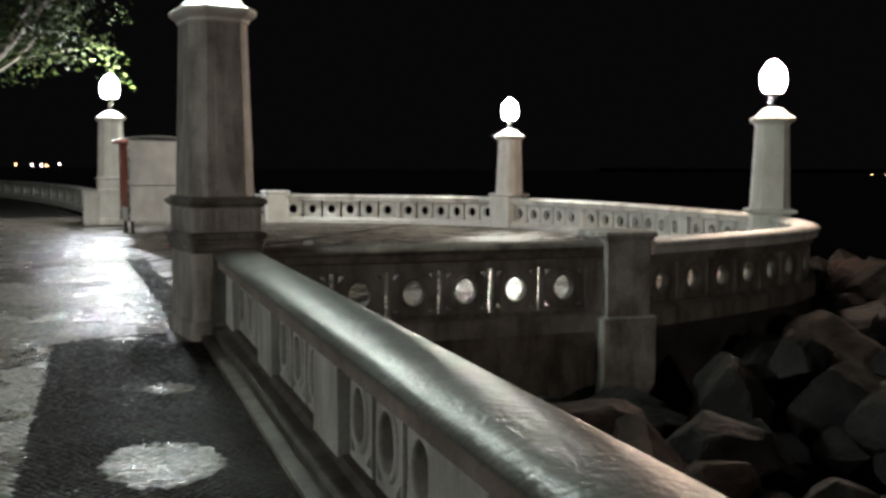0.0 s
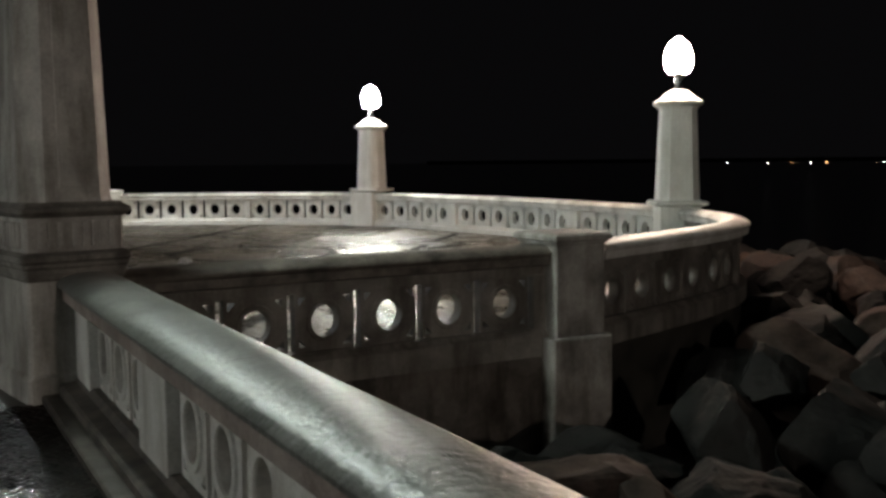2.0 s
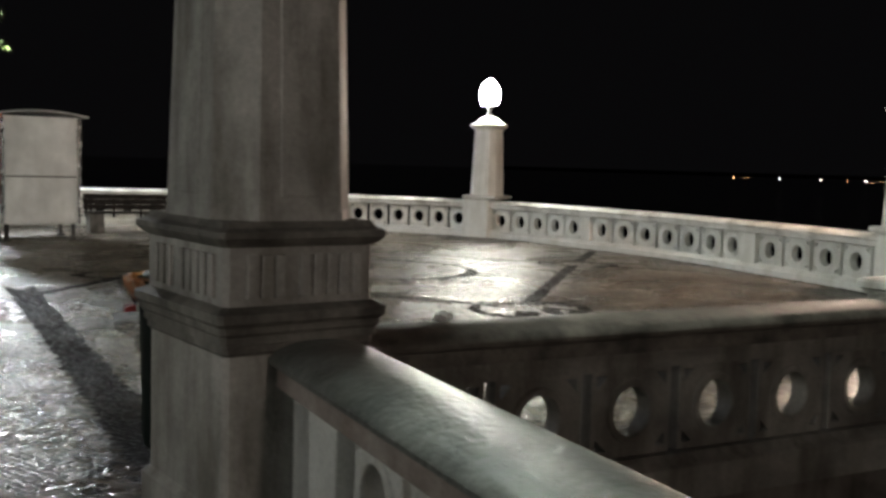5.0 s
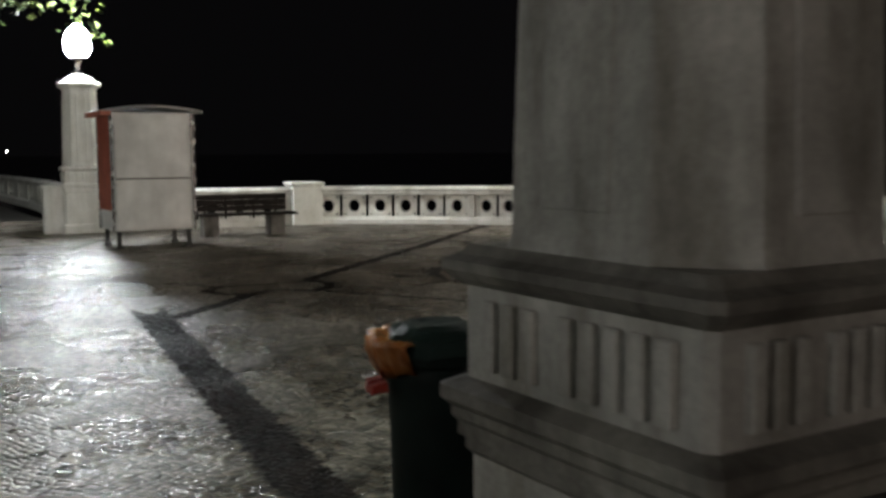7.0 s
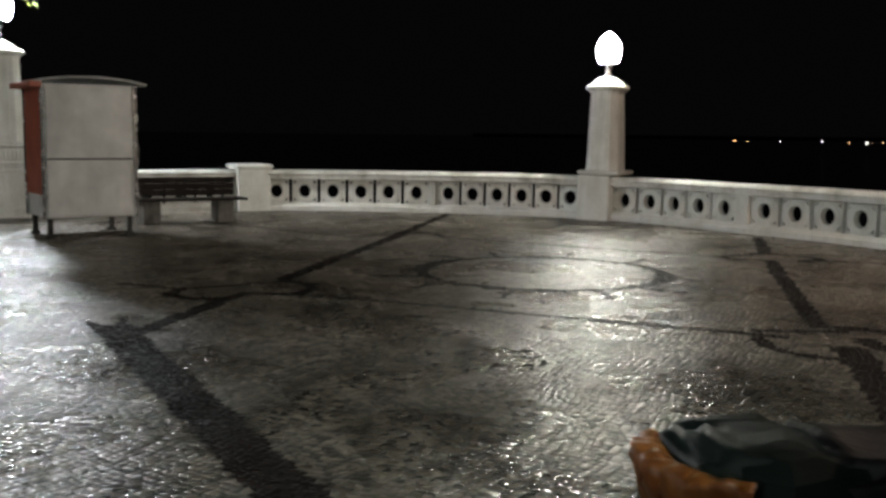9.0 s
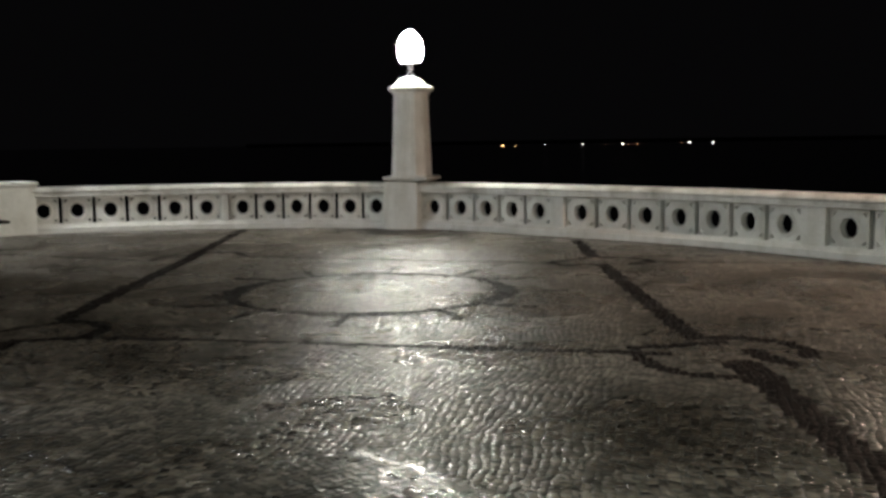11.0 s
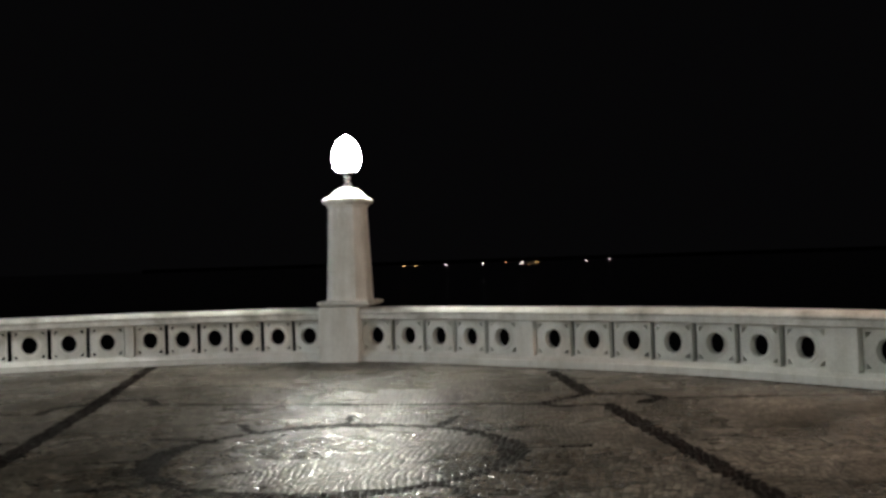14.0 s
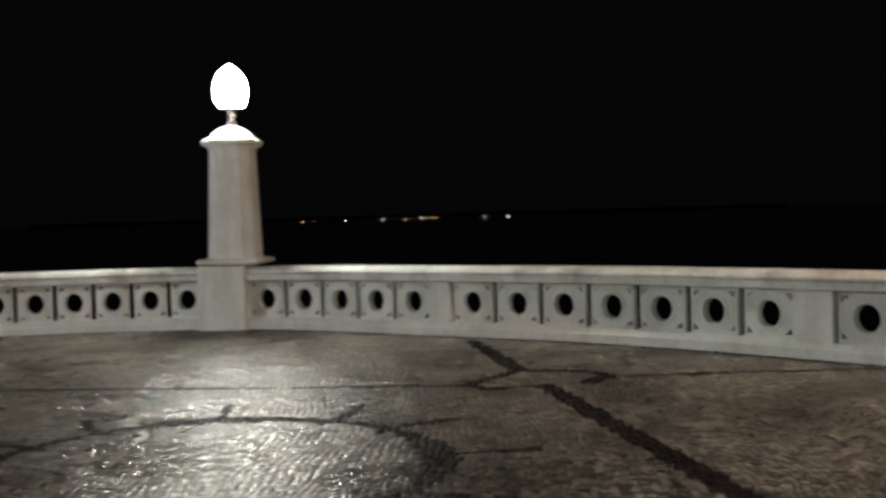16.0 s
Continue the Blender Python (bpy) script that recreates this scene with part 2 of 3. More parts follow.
# ---- ground, sea ----
ground = new("ground", mesh_of("ground", [(-400, -400, -0.13), (0.35, -400, -0.13), (0.35, 0.1, -0.13), (0.35, WIDTH - 0.1, -0.13), (0.35, 20.5, -0.13), (-6, 60, -0.13), (-60, 500, -0.13), (-400, 500, -0.13)],
             [(0, 1, 2, 3, 4, 5, 6, 7)], [asphalt]))
tagged(ground, "wet dark asphalt of the seafront promenade at night", "ground", kind="structure")
water = new("water", mesh_of("water", [(-3000, -3000, -4.2), (4500, -3000, -4.2), (4500, 4500, -4.2), (-3000, 4500, -4.2)], [(0, 1, 2, 3)], [sea_mat]))
tagged(water, "black calm sea under the night sky", "sea", kind="structure")

# base slab of the belvedere
arc = [ring(a, R + swell(a) + 0.1) for a in np.linspace(-END, END, 60)]
outline = [(-0.05, -0.1)] + arc + [(-0.05, WIDTH + 0.1)]
n = len(outline)
slab_v = [(x, y, FLOOR - 0.008) for x, y in outline] + [(x, y, -4.3) for x, y in outline]
slab_f = [tuple(range(n))] + [(k, k + n, (k + 1) % n + n, (k + 1) % n) for k in range(n)]
floor = new("floor", mesh_of("floor", slab_v, slab_f, [mortar]))
tagged(floor, "wet pale mosaic stone floor with dark stone lines", "floor", kind="structure")
prom = new("pavement", mesh_of("pavement", [(-7, -24, FLOOR - 0.009), (-0.1, -24, FLOOR - 0.009), (0.1, 0, FLOOR - 0.009), (0.0, 21, FLOOR - 0.009), (-3.4, 45, FLOOR - 0.009), (-9, 45, FLOOR - 0.009)], [(0, 1, 2, 3, 4, 5)], [mortar]))
tagged(prom, "wet pale mosaic stone promenade pavement", "pavement", kind="structure")


# ---- balustrade pieces ----
def panel_mesh(w, h=0.50, t=0.10):
    """A cast panel: round opening and four small corner openings through a plate."""
    bm = bmesh.new()
    loops = [[(-w / 2, -h / 2), (w / 2, -h / 2), (w / 2, h / 2), (-w / 2, h / 2)]]
    loops.append([(0.125 * math.cos(2 * math.pi * k / 28), 0.135 * math.sin(2 * math.pi * k / 28)) for k in range(28)])
    for sx in (-1, 1):
        for sy in (-1, 1):
            cx, cy = sx * (w / 2 - 0.03), sy * (h / 2 - 0.04)
            loops.append([(cx, cy), (cx - sx * 0.075, cy), (cx, cy - sy * 0.075)])
    edges = []
    for lp in loops:
        vs = [bm.verts.new((x, -t / 2, z)) for x, z in lp]
        edges += [bm.edges.new((vs[k], vs[(k + 1) % len(vs)])) for k in range(len(vs))]
    bmesh.ops.triangle_fill(bm, edges=edges, use_beauty=True, use_dissolve=False)
    ext = bmesh.ops.extrude_face_region(bm, geom=bm.faces[:])
    for v in [g for g in ext["geom"] if isinstance(g, bmesh.types.BMVert)]:
        v.co.y += t
    # raised ring round the opening
    for y0, y1 in ((-t / 2, -t / 2 - 0.014), (t / 2, t / 2 + 0.014)):
        prof = ((0.125, 0.135, y0), (0.130, 0.140, y1), (0.165, 0.175, y1), (0.172, 0.182, y0))
        rr = [[bm.verts.new((a * math.cos(2 * math.pi * k / 28), y, b * math.sin(2 * math.pi * k / 28))) for k in range(28)] for a, b, y in prof]
        for p, q in zip(rr, rr[1:]):
            for k in range(28):
                bm.faces.new((p[k], p[(k + 1) % 28], q[(k + 1) % 28], q[k]))
    bmesh.ops.recalc_face_normals(bm, faces=bm.faces[:])
    me = bpy.data.meshes.new("panel")
    bm.to_mesh(me)
    bm.free()
    return me


panels = {}


def panel_for(pitch, mat):
    key = (round(pitch, 2), mat.name)
    if key not in panels:
        panels[key] = panel_mesh(pitch - 0.075)
        panels[key].materials.append(mat)
    return panels[key]


COPING = [(-0.185, 0.64), (-0.185, 0.715), (-0.21, 0.73), (-0.213, 0.75)] + [(-0.205 * math.cos(radians(a)), 0.752 + 0.073 * math.sin(radians(a))) for a in range(12, 180, 12)] + [
    (0.213, 0.75), (0.21, 0.73), (0.185, 0.715), (0.185, 0.64), (0.1, 0.62), (-0.1, 0.62)]
PLINTH = [(-0.13, 0.09), (-0.17, 0.06), (-0.17, -0.14), (0.17, -0.14), (0.17, 0.06), (0.13, 0.09), (0.10, 0.122), (-0.10, 0.122)]
LOW_PLINTH = [(u, w - 0.09) for u, w in PLINTH]
BEAM = [(-0.10, 0.53), (-0.10, 0.645), (0.10, 0.645), (0.10, 0.53)]
# stepped foot of the promenade railing: a worn kerb, then a dirty ledge under the panels
KERB = [(-0.36, -0.14), (-0.36, 0.0), (-0.345, 0.012), (-0.25, 0.012), (-0.25, -0.14)]
STEP = [(-0.245, -0.14), (-0.245, 0.06), (-0.225, 0.075), (-0.13, 0.085), (-0.10, 0.122), (0.10, 0.122), (0.17, 0.06), (0.17, -0.14)]


def along(path):
    """Lengths along a plan line, and a function from length to place and heading."""
    lens = [0.0]
    for a, b in zip(path, path[1:]):
        lens.append(lens[-1] + math.dist(a, b))

    def at(s):
        k = max(0, min(len(path) - 2, int(np.searchsorted(lens, s)) - 1))
        f = (s - lens[k]) / (lens[k + 1] - lens[k])
        a, b = path[k], path[k + 1]
        return a[0] + (b[0] - a[0]) * f, a[1] + (b[1] - a[1]) * f, math.degrees(math.atan2(b[1] - a[1], b[0] - a[0]))
    return lens[-1], at


def crown_faces(ob):
    """Smooth shading on the rounded top alone."""
    for f in ob.data.polygons:
        f.use_smooth = f.normal.z > 0.25


def balustrade(path, holes, margins, label, mats, low=False, wide=1.0, kerb=None):
    """One bay: coping, plinth, and panels between two margins; low: panels set a little lower, under a plain beam; kerb: the taller promenade railing."""
    body, cop = mats
    length, at = along(path)
    bay = thing("balustrade", pose(0, 0, 0), label, "balustrade", "balustrade bays round the belvedere")
    up = 0.03 if kerb else 0.0
    crown = [(u * wide, w + up) for u, w in COPING if not kerb or w > 0.72]
    crown_faces(part("coping", sweep(crown, path), cop, bay))
    if kerb:
        part("fascia", sweep([(u * wide, w + up) for u, w in ((-0.172, 0.63), (-0.188, 0.64), (-0.188, 0.655), (-0.178, 0.665), (-0.178, 0.732), (0.178, 0.732), (0.178, 0.63))], path), fascia_brown, bay, "brown-stained moulding under the coping")
        part("kerb", sweep([(-u, w) for u, w in KERB], path), kerb[0], bay, "worn damp kerb")
        part("plinth", sweep([(-u, w) for u, w in STEP], path), kerb[1], bay, "dirty stepped plinth")
    else:
        part("plinth", sweep(LOW_PLINTH if low else PLINTH, path), body, bay)
    if low:
        part("beam", sweep(BEAM, path), body, bay)
    pitch = (length - margins[0] - margins[1]) / holes
    me = panel_for(pitch, body)
    for k in range(holes):
        x, y, d = at(margins[0] + (k + 0.5) * pitch)
        place("panel", me, bay, m=pose(x, y, 0.285 if low else 0.37 + up / 2, 0, 0, d) @ Matrix.Diagonal((1, 1, 1 + 2 * up, 1)))
    foot, top = (0.01, 0.54) if low else (0.10, 0.64 + up)
    for s0, s1 in ((-0.02, margins[0] + 0.01), (length - margins[1] - 0.01, length + 0.02)):
        if s1 - s0 > 0.05:
            x, y, d = at((s0 + s1) / 2)
            h = (s1 - s0) / 2
            part("pilaster", block(-h, h, -0.115, 0.115, foot, top, 0.008), body, bay, m=pose(x, y, 0, 0, 0, d))
    return bay


def arc_path(a0, a1, n=14):
    return [wall(a) for a in np.linspace(a0, a1, n)]


pale = (plaster, coping_plaster)
lbl = "white limewashed balustrade bay with round openings and rounded coping"


def arc_bay(a0, a1, first, last, holes, low=False, mats=None):
    """A curved bay from bearing a0 to a1, with its first and last opening at the given bearings."""
    step = abs(last - first) / (holes - 1)
    margins = [max(0.01, (abs(a - h) - step / 2) * math.pi / 180 * (R + swell(a))) for a, h in ((a0, first), (a1, last))]
    balustrade(arc_path(a0, a1), holes, margins, "dark streaked balustrade bay with round openings above the boulders" if low else lbl, mats or pale, low)


arc_bay(END - 1.0, MID, 68.6, 52.8, 6)
arc_bay(MID, PEDESTAL + 1.6, 49.15, 34.9, 6)
arc_bay(PEDESTAL - 1.6, PIL, 28.95, 16.5, 5)
arc_bay(PIL, PIL_S, 11.75, -9.2, 7)
arc_bay(PIL_S, -LAMP + 1.4, -14.7, -28.3, 5)
arc_bay(-LAMP + 1.4, -MID, -33.6, -49.1, 6, True, (dark_plaster, stained_plaster))
arc_bay(-MID, -END + 1.5, -52.9, -68.4, 6, True, (dark_plaster, stained_plaster))
FX = ring(END)[0]
POST_X = 4.66
balustrade([(0.45, 0.1), (POST_X - 0.24, 0.1)], 6, (0.155, 0.175), "dark grey streaked balustrade bay with round openings above the rocks", (dark_plaster, grime), True)
balustrade([(0.40, WIDTH), (FX - 0.3, WIDTH)], 6, (0.06, 0.24), lbl, pale)
# promenade railings, period 2.1 m
def rail_x(y):
    return 0.178 + 0.033 * y


for k in range(9):
    y1 = -0.30 if k == 0 else -2.65 - 2.15 * (k - 1)
    y0 = -2.65 - 2.15 * k
    balustrade([(rail_x(y1), y1), (rail_x(y0), y0)], 3, (0.5 if k == 0 else 0.3, 0.3), "pale grey promenade balustrade bay with a wet rounded coping", (stained_plaster, wet_coping), wide=1.08, kerb=(seawall, grime))
far_line = [(0, WIDTH + 0.45)] + [(-0.0045 * (s ** 2), WIDTH + 0.45 + s) for s in np.linspace(2.1, 33, 15)]
for a, b in zip(far_line, far_line[1:]):
    balustrade([a, b], 3, (0.3, 0.3), "pale promenade balustrade bay with round openings", pale)


# ---- lamp columns ----
def lamp_column(x, y, turn, tall, glass, mats, label, group="lamp columns of the belvedere", taller=0.0, lean=0.0, plan=(1, 1)):
    body, dirt = mats
    col = thing("lamp_column", pose(x, y, 0, 0, 0, turn) @ Matrix.Diagonal((*plan, 1, 1)), label, "lamp column", group)
    if tall:
        part("pedestal", turned([(0.42, -0.15), (0.42, 0.12), (0.385, 0.15), (0.385, 0.80)], 4, 0.06), body, col)
        part("moulding", turned([(0.385, 0.80), (0.40, 0.815), (0.40, 0.845), (0.415, 0.85), (0.415, 0.885), (0.428, 0.9), (0.428, 0.925), (0.45, 0.945), (0.45, 0.98), (0.40, 1.005)], 4, 0.05), dirt, col)
        fluted = turned([(0.395, 1.0), (0.395, 1.245)], 4, 0.06)
        part("plinth_block", fluted, body, col)
        rib = bpy.data.meshes.new("rib")
        bm = block(-0.024, 0.024, -0.013, 0.013, 1.035, 1.215, 0.007)
        bm.to_mesh(rib)
        bm.free()
        rib.materials.append(body)
        for side in range(4):
            for u in (-0.30, -0.22, -0.14, 0.0, 0.08, 0.16, 0.24, 0.32):
                place("rib", rib, col, m=pose(0, 0, 0, 0, 0, 90 * side) @ pose(u * 0.9, -0.402, 0))
        part("ledge", turned([(0.40, 1.245), (0.425, 1.262), (0.445, 1.285), (0.445, 1.31), (0.41, 1.325), (0.39, 1.35)], 4, 0.05), dirt, col)
        z0, z1, w0, w1, zg, s = 1.35, 2.93 + taller, 0.375, 0.325, 3.90 + taller, 1.15
    else:
        part("pedestal", turned([(0.33, -0.14), (0.33, 0.84)], 4, 0.04), body, col, m=pose(lean, 0, 0))
        part("ledge", turned([(0.335, 0.84), (0.42, 0.87), (0.43, 0.89), (0.43, 0.92), (0.38, 0.94)], 4, 0.04), body, col)
        z0, z1, w0, w1, zg, s = 0.94, 2.45, 0.332, 0.278, 3.28, 1.02
    part("shaft", turned([(w0 + 0.01, z0), (w0, z0 + 0.04), (w1, z1)], 4, 0.42), body, col)
    for side in range(4):
        flute = block(-0.10 * w0 / 0.35, 0.10 * w0 / 0.35, -0.008, 0.008, 0, z1 - z0 - 0.2, 0.006)
        tilt = math.degrees(math.atan2(w0 - w1, z1 - z0))
        part("flute", flute, body, col, m=pose(0, 0, 0, 0, 0, 90 * side) @ pose(0, -w0 + 0.003, z0 + 0.1, -tilt, 0, 0))
    c = w1 + 0.09
    part("cap", turned([(w1 - 0.01, z1 - 0.03), (w1 + 0.02, z1 - 0.01), (w1 + 0.02, z1 + 0.015), (c - 0.015, z1 + 0.05), (c, z1 + 0.075), (c, z1 + 0.115), (c - 0.03, z1 + 0.135),
                        (c - 0.11, z1 + 0.175), (c - 0.14, z1 + 0.22), (0.16, z1 + 0.285), (0.09, z1 + 0.31)], 4, 0.42), plaster, col)
    # The wide dish on the neck is added to block globe light from the cap.
    part("neck", turned([(0.085, z1 + 0.30), (0.07, z1 + 0.33), (0.07, zg - 0.30 * s), (0.12, zg - 0.295 * s), (0.165, zg - 0.275 * s), (0.165, zg - 0.255 * s), (0.10, zg - 0.25 * s)], 4, steps=16), steel, col, "metal lamp neck with a dish added to shade the cap")
    prof = [(0.10, -0.27), (0.16, -0.245), (0.205, -0.17), (0.225, -0.07), (0.22, 0.03), (0.195, 0.13), (0.155, 0.21), (0.105, 0.26), (0.055, 0.295), (0.015, 0.325)]
    part("globe", turned([(w * s, zg + z * s) for w, z in prof], 4, steps=20), glass, col, "glowing acorn-shaped glass globe", smooth=True)
    return col


def facing(deg):
    return deg + 90


lamp_column(0.024, 0.155, 8.4, True, glass_green, (old_plaster, ledge_plaster), "weathered grey octagonal lamp column with fluted plinth at the entrance", taller=0.13, plan=(0.885, 1.095))
kiosk_lamp = lamp_column(0, WIDTH, 0, True, glass_white, (plaster, plaster), "white octagonal lamp column with lit globe beside the kiosk")
part("side_pier", block(-0.80, -0.38, -0.32, 0.32, -0.14, 0.90, 0.015), plaster, kiosk_lamp)
part("side_cap", block(-0.84, -0.405, -0.36, 0.36, 0.90, 0.96, 0.015), plaster, kiosk_lamp)
for a, g, shift in ((LAMP, glass_cool, 0.12), (-LAMP, glass_warm, 0.0)):
    x, y = ring(a)
    lamp_column(x, y, facing(a), False, g, (plaster, plaster), "white octagonal lamp column with a lit globe on the balustrade", lean=shift)
# Unseen column behind the start, added to throw warm light on the sea wall.
lamp_column(-0.57, -22.2, 2, True, glass_amber, (old_plaster, grime), "weathered grey octagonal lamp column with a lit globe, added out of view", "lamp columns of the promenade")


# ---- square end posts ----
def end_post(x, y, mat, label, half, deep):
    post = thing("post", pose(x, y, 0), label, "post", "square posts")
    part("shaft", block(-half, half, -half, half, -0.15, 0.83, 0.015), mat, post)
    c = half + 0.005
    part("cap", turned([(c, 0.82), (c + 0.02, 0.83), (c + 0.02, 0.85), (c + 0.05, 0.865), (c + 0.05, 0.905), (c + 0.035, 0.925), (c - 0.03, 0.935)], 4, 0.04), mat if deep else plaster, post)
    if deep:
        part("footing", block(-half - 0.07, half + 0.07, -half - 0.05, half + 0.07, -2.2, -0.05, 0.03), mat, post)
    return post


end_post(POST_X, 0.1, post_plaster, "weathered square post with a flat cap over the rocks", 0.29, True)
end_post(FX, WIDTH, plaster, "white square post with a flat moulded cap", 0.34, False)

# ---- sea wall below the railings ----
wall_1 = part("wall_1", sweep([(-0.2, -0.1), (0.2, -0.1), (0.3, -4.3), (-0.2, -4.3)], [(rail_x(-0.3), -0.3), (rail_x(-30), -30)]), seawall)
tagged(wall_1, "stained concrete sea wall below the promenade railing", "sea wall", kind="structure")
wall_2 = part("wall_2", block(0.3, POST_X - 0.2, -0.06, 0.2, -4.3, -0.16, 0.02), seawall)
tagged(wall_2, "stained concrete sea wall of the belvedere", "sea wall", kind="structure")
ledge = part("trim", sweep([(-0.16, -0.22), (-0.30, -0.20), (-0.30, -0.11), (-0.17, -0.08), (0.1, -0.08), (0.1, -0.22)][::-1], [(0.3, 0.1), (POST_X - 0.25, 0.1)]), seawall)
tagged(ledge, "projecting stained concrete string course", "trim", kind="structure")


# ---- unseen street lamps on the landward side, added to light the west faces ----
street_glow = lamp_glass("street_lamp_glow", (0.98, 1.0, 0.93), 1900)


def unseen_street_lamp(x, y):
    ob = thing("unseen_street_lamp", pose(x, y, 0), "tall dark street lamp with a lit head, added out of view on the landward side", "street lamp", "street lamps")
    part("pole", turned([(0.09, -0.1), (0.08, 0.6), (0.05, 7.4)], 4, steps=12), dark_iron, ob)
    part("arm", block(-0.04, 1.5, -0.035, 0.035, 7.32, 7.42, 0.01), dark_iron, ob)
    head = part("head", block(0.9, 1.6, -0.16, 0.16, 7.30, 7.46, 0.04), dark_iron, ob)
    part("diffuser", block(0.95, 1.55, -0.13, 0.13, 7.26, 7.298, 0.0), street_glow, head, "glowing lamp glass")


for y in (-8, 13):
    unseen_street_lamp(-22, y)


# ---- rocks ----
def rock_mesh(seed, mat):
    rng = random.Random(seed)
    bm = bmesh.new()
    bmesh.ops.create_icosphere(bm, subdivisions=4, radius=1.0)
    cuts = [(Vector((rng.uniform(-1, 1), rng.uniform(-1, 1), rng.uniform(-0.6, 1))).normalized(), rng.uniform(0.5, 0.8)) for _ in range(11)]
    off = Vector((seed * 7.1, seed * 3.3, 0))
    for v in bm.verts:
        for d, h in cuts:
            k = v.co.dot(d)
            if k > h:
                v.co -= d * (k - h)
        v.co += v.co.normalized() * 0.05 * noise.noise(v.co * 2.3 + off) + v.co.normalized() * 0.03 * noise.noise(v.co * 6 + off) + v.co.normalized() * 0.014 * noise.noise(v.co * 15 + off)
        v.co.z *= 0.72
    me = bpy.data.meshes.new("boulder")
    bm.to_mesh(me)
    bm.free()
    me.materials.append(mat)
    return me


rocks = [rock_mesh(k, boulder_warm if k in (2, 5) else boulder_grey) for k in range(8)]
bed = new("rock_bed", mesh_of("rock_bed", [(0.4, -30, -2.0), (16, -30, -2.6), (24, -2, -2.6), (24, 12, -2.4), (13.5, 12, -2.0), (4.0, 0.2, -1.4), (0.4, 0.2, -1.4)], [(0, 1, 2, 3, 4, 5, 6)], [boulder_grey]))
tagged(bed, "dark wet rubble below the sea wall", "rocks", kind="structure")
rng = random.Random(4)


def boulder(x, y, z, size, k, spin):
    ob = new("boulder", rocks[k])
    ob.matrix_basis = pose(x, y, z, rng.uniform(-25, 25), rng.uniform(-25, 25), spin) @ Matrix.Diagonal((size, size * rng.uniform(0.75, 1.1), size * rng.uniform(0.8, 1.0), 1))
    tagged(ob, "reddish-brown wet boulder among grey rocks" if k in (2, 5) else "dark grey angular wet boulder below the sea wall", "boulder", "boulders below the sea wall")


for gx in np.arange(1.1, 17, 0.92):
    for gy in np.arange(-7.6, 9, 0.92):
        x, y = gx + rng.uniform(-0.4, 0.4), gy + rng.uniform(-0.4, 0.4)
        size, k = rng.uniform(0.42, 0.86), rng.choice((0, 1, 3, 4, 6, 7, 0, 1, 3, 4, 6, 7, 2))
        if math.hypot(x - CX, y - CY) < R + 0.1 + size * 0.8 or (y > -0.25 - size * 0.9 and x < 6.2):
            continue
        far = math.hypot(x - 1.0, y + 3)
        if far > 17:
            continue
        close = math.exp(-max(0.0, math.hypot(x - CX, y - CY) - R - 1.0)) if x > 4.5 else 0.0
        level = min(-0.42, -1.0 + 0.06 * max(0, x - 4.5) + 0.35 * close) + rng.uniform(-0.25, 0.22)
        boulder(x, y, level - 0.15 * size, size, k, rng.uniform(0, 360))
boulder(3.6, -3.3, -0.98, 0.42, 2, 40)
boulder(6.6, -1.9, -1.0, 1.0, 0, 75)
boulder(12.9, 3.0, -0.35, 0.75, 5, 10)
boulder(14.2, 4.2, -0.45, 0.8, 3, 120)


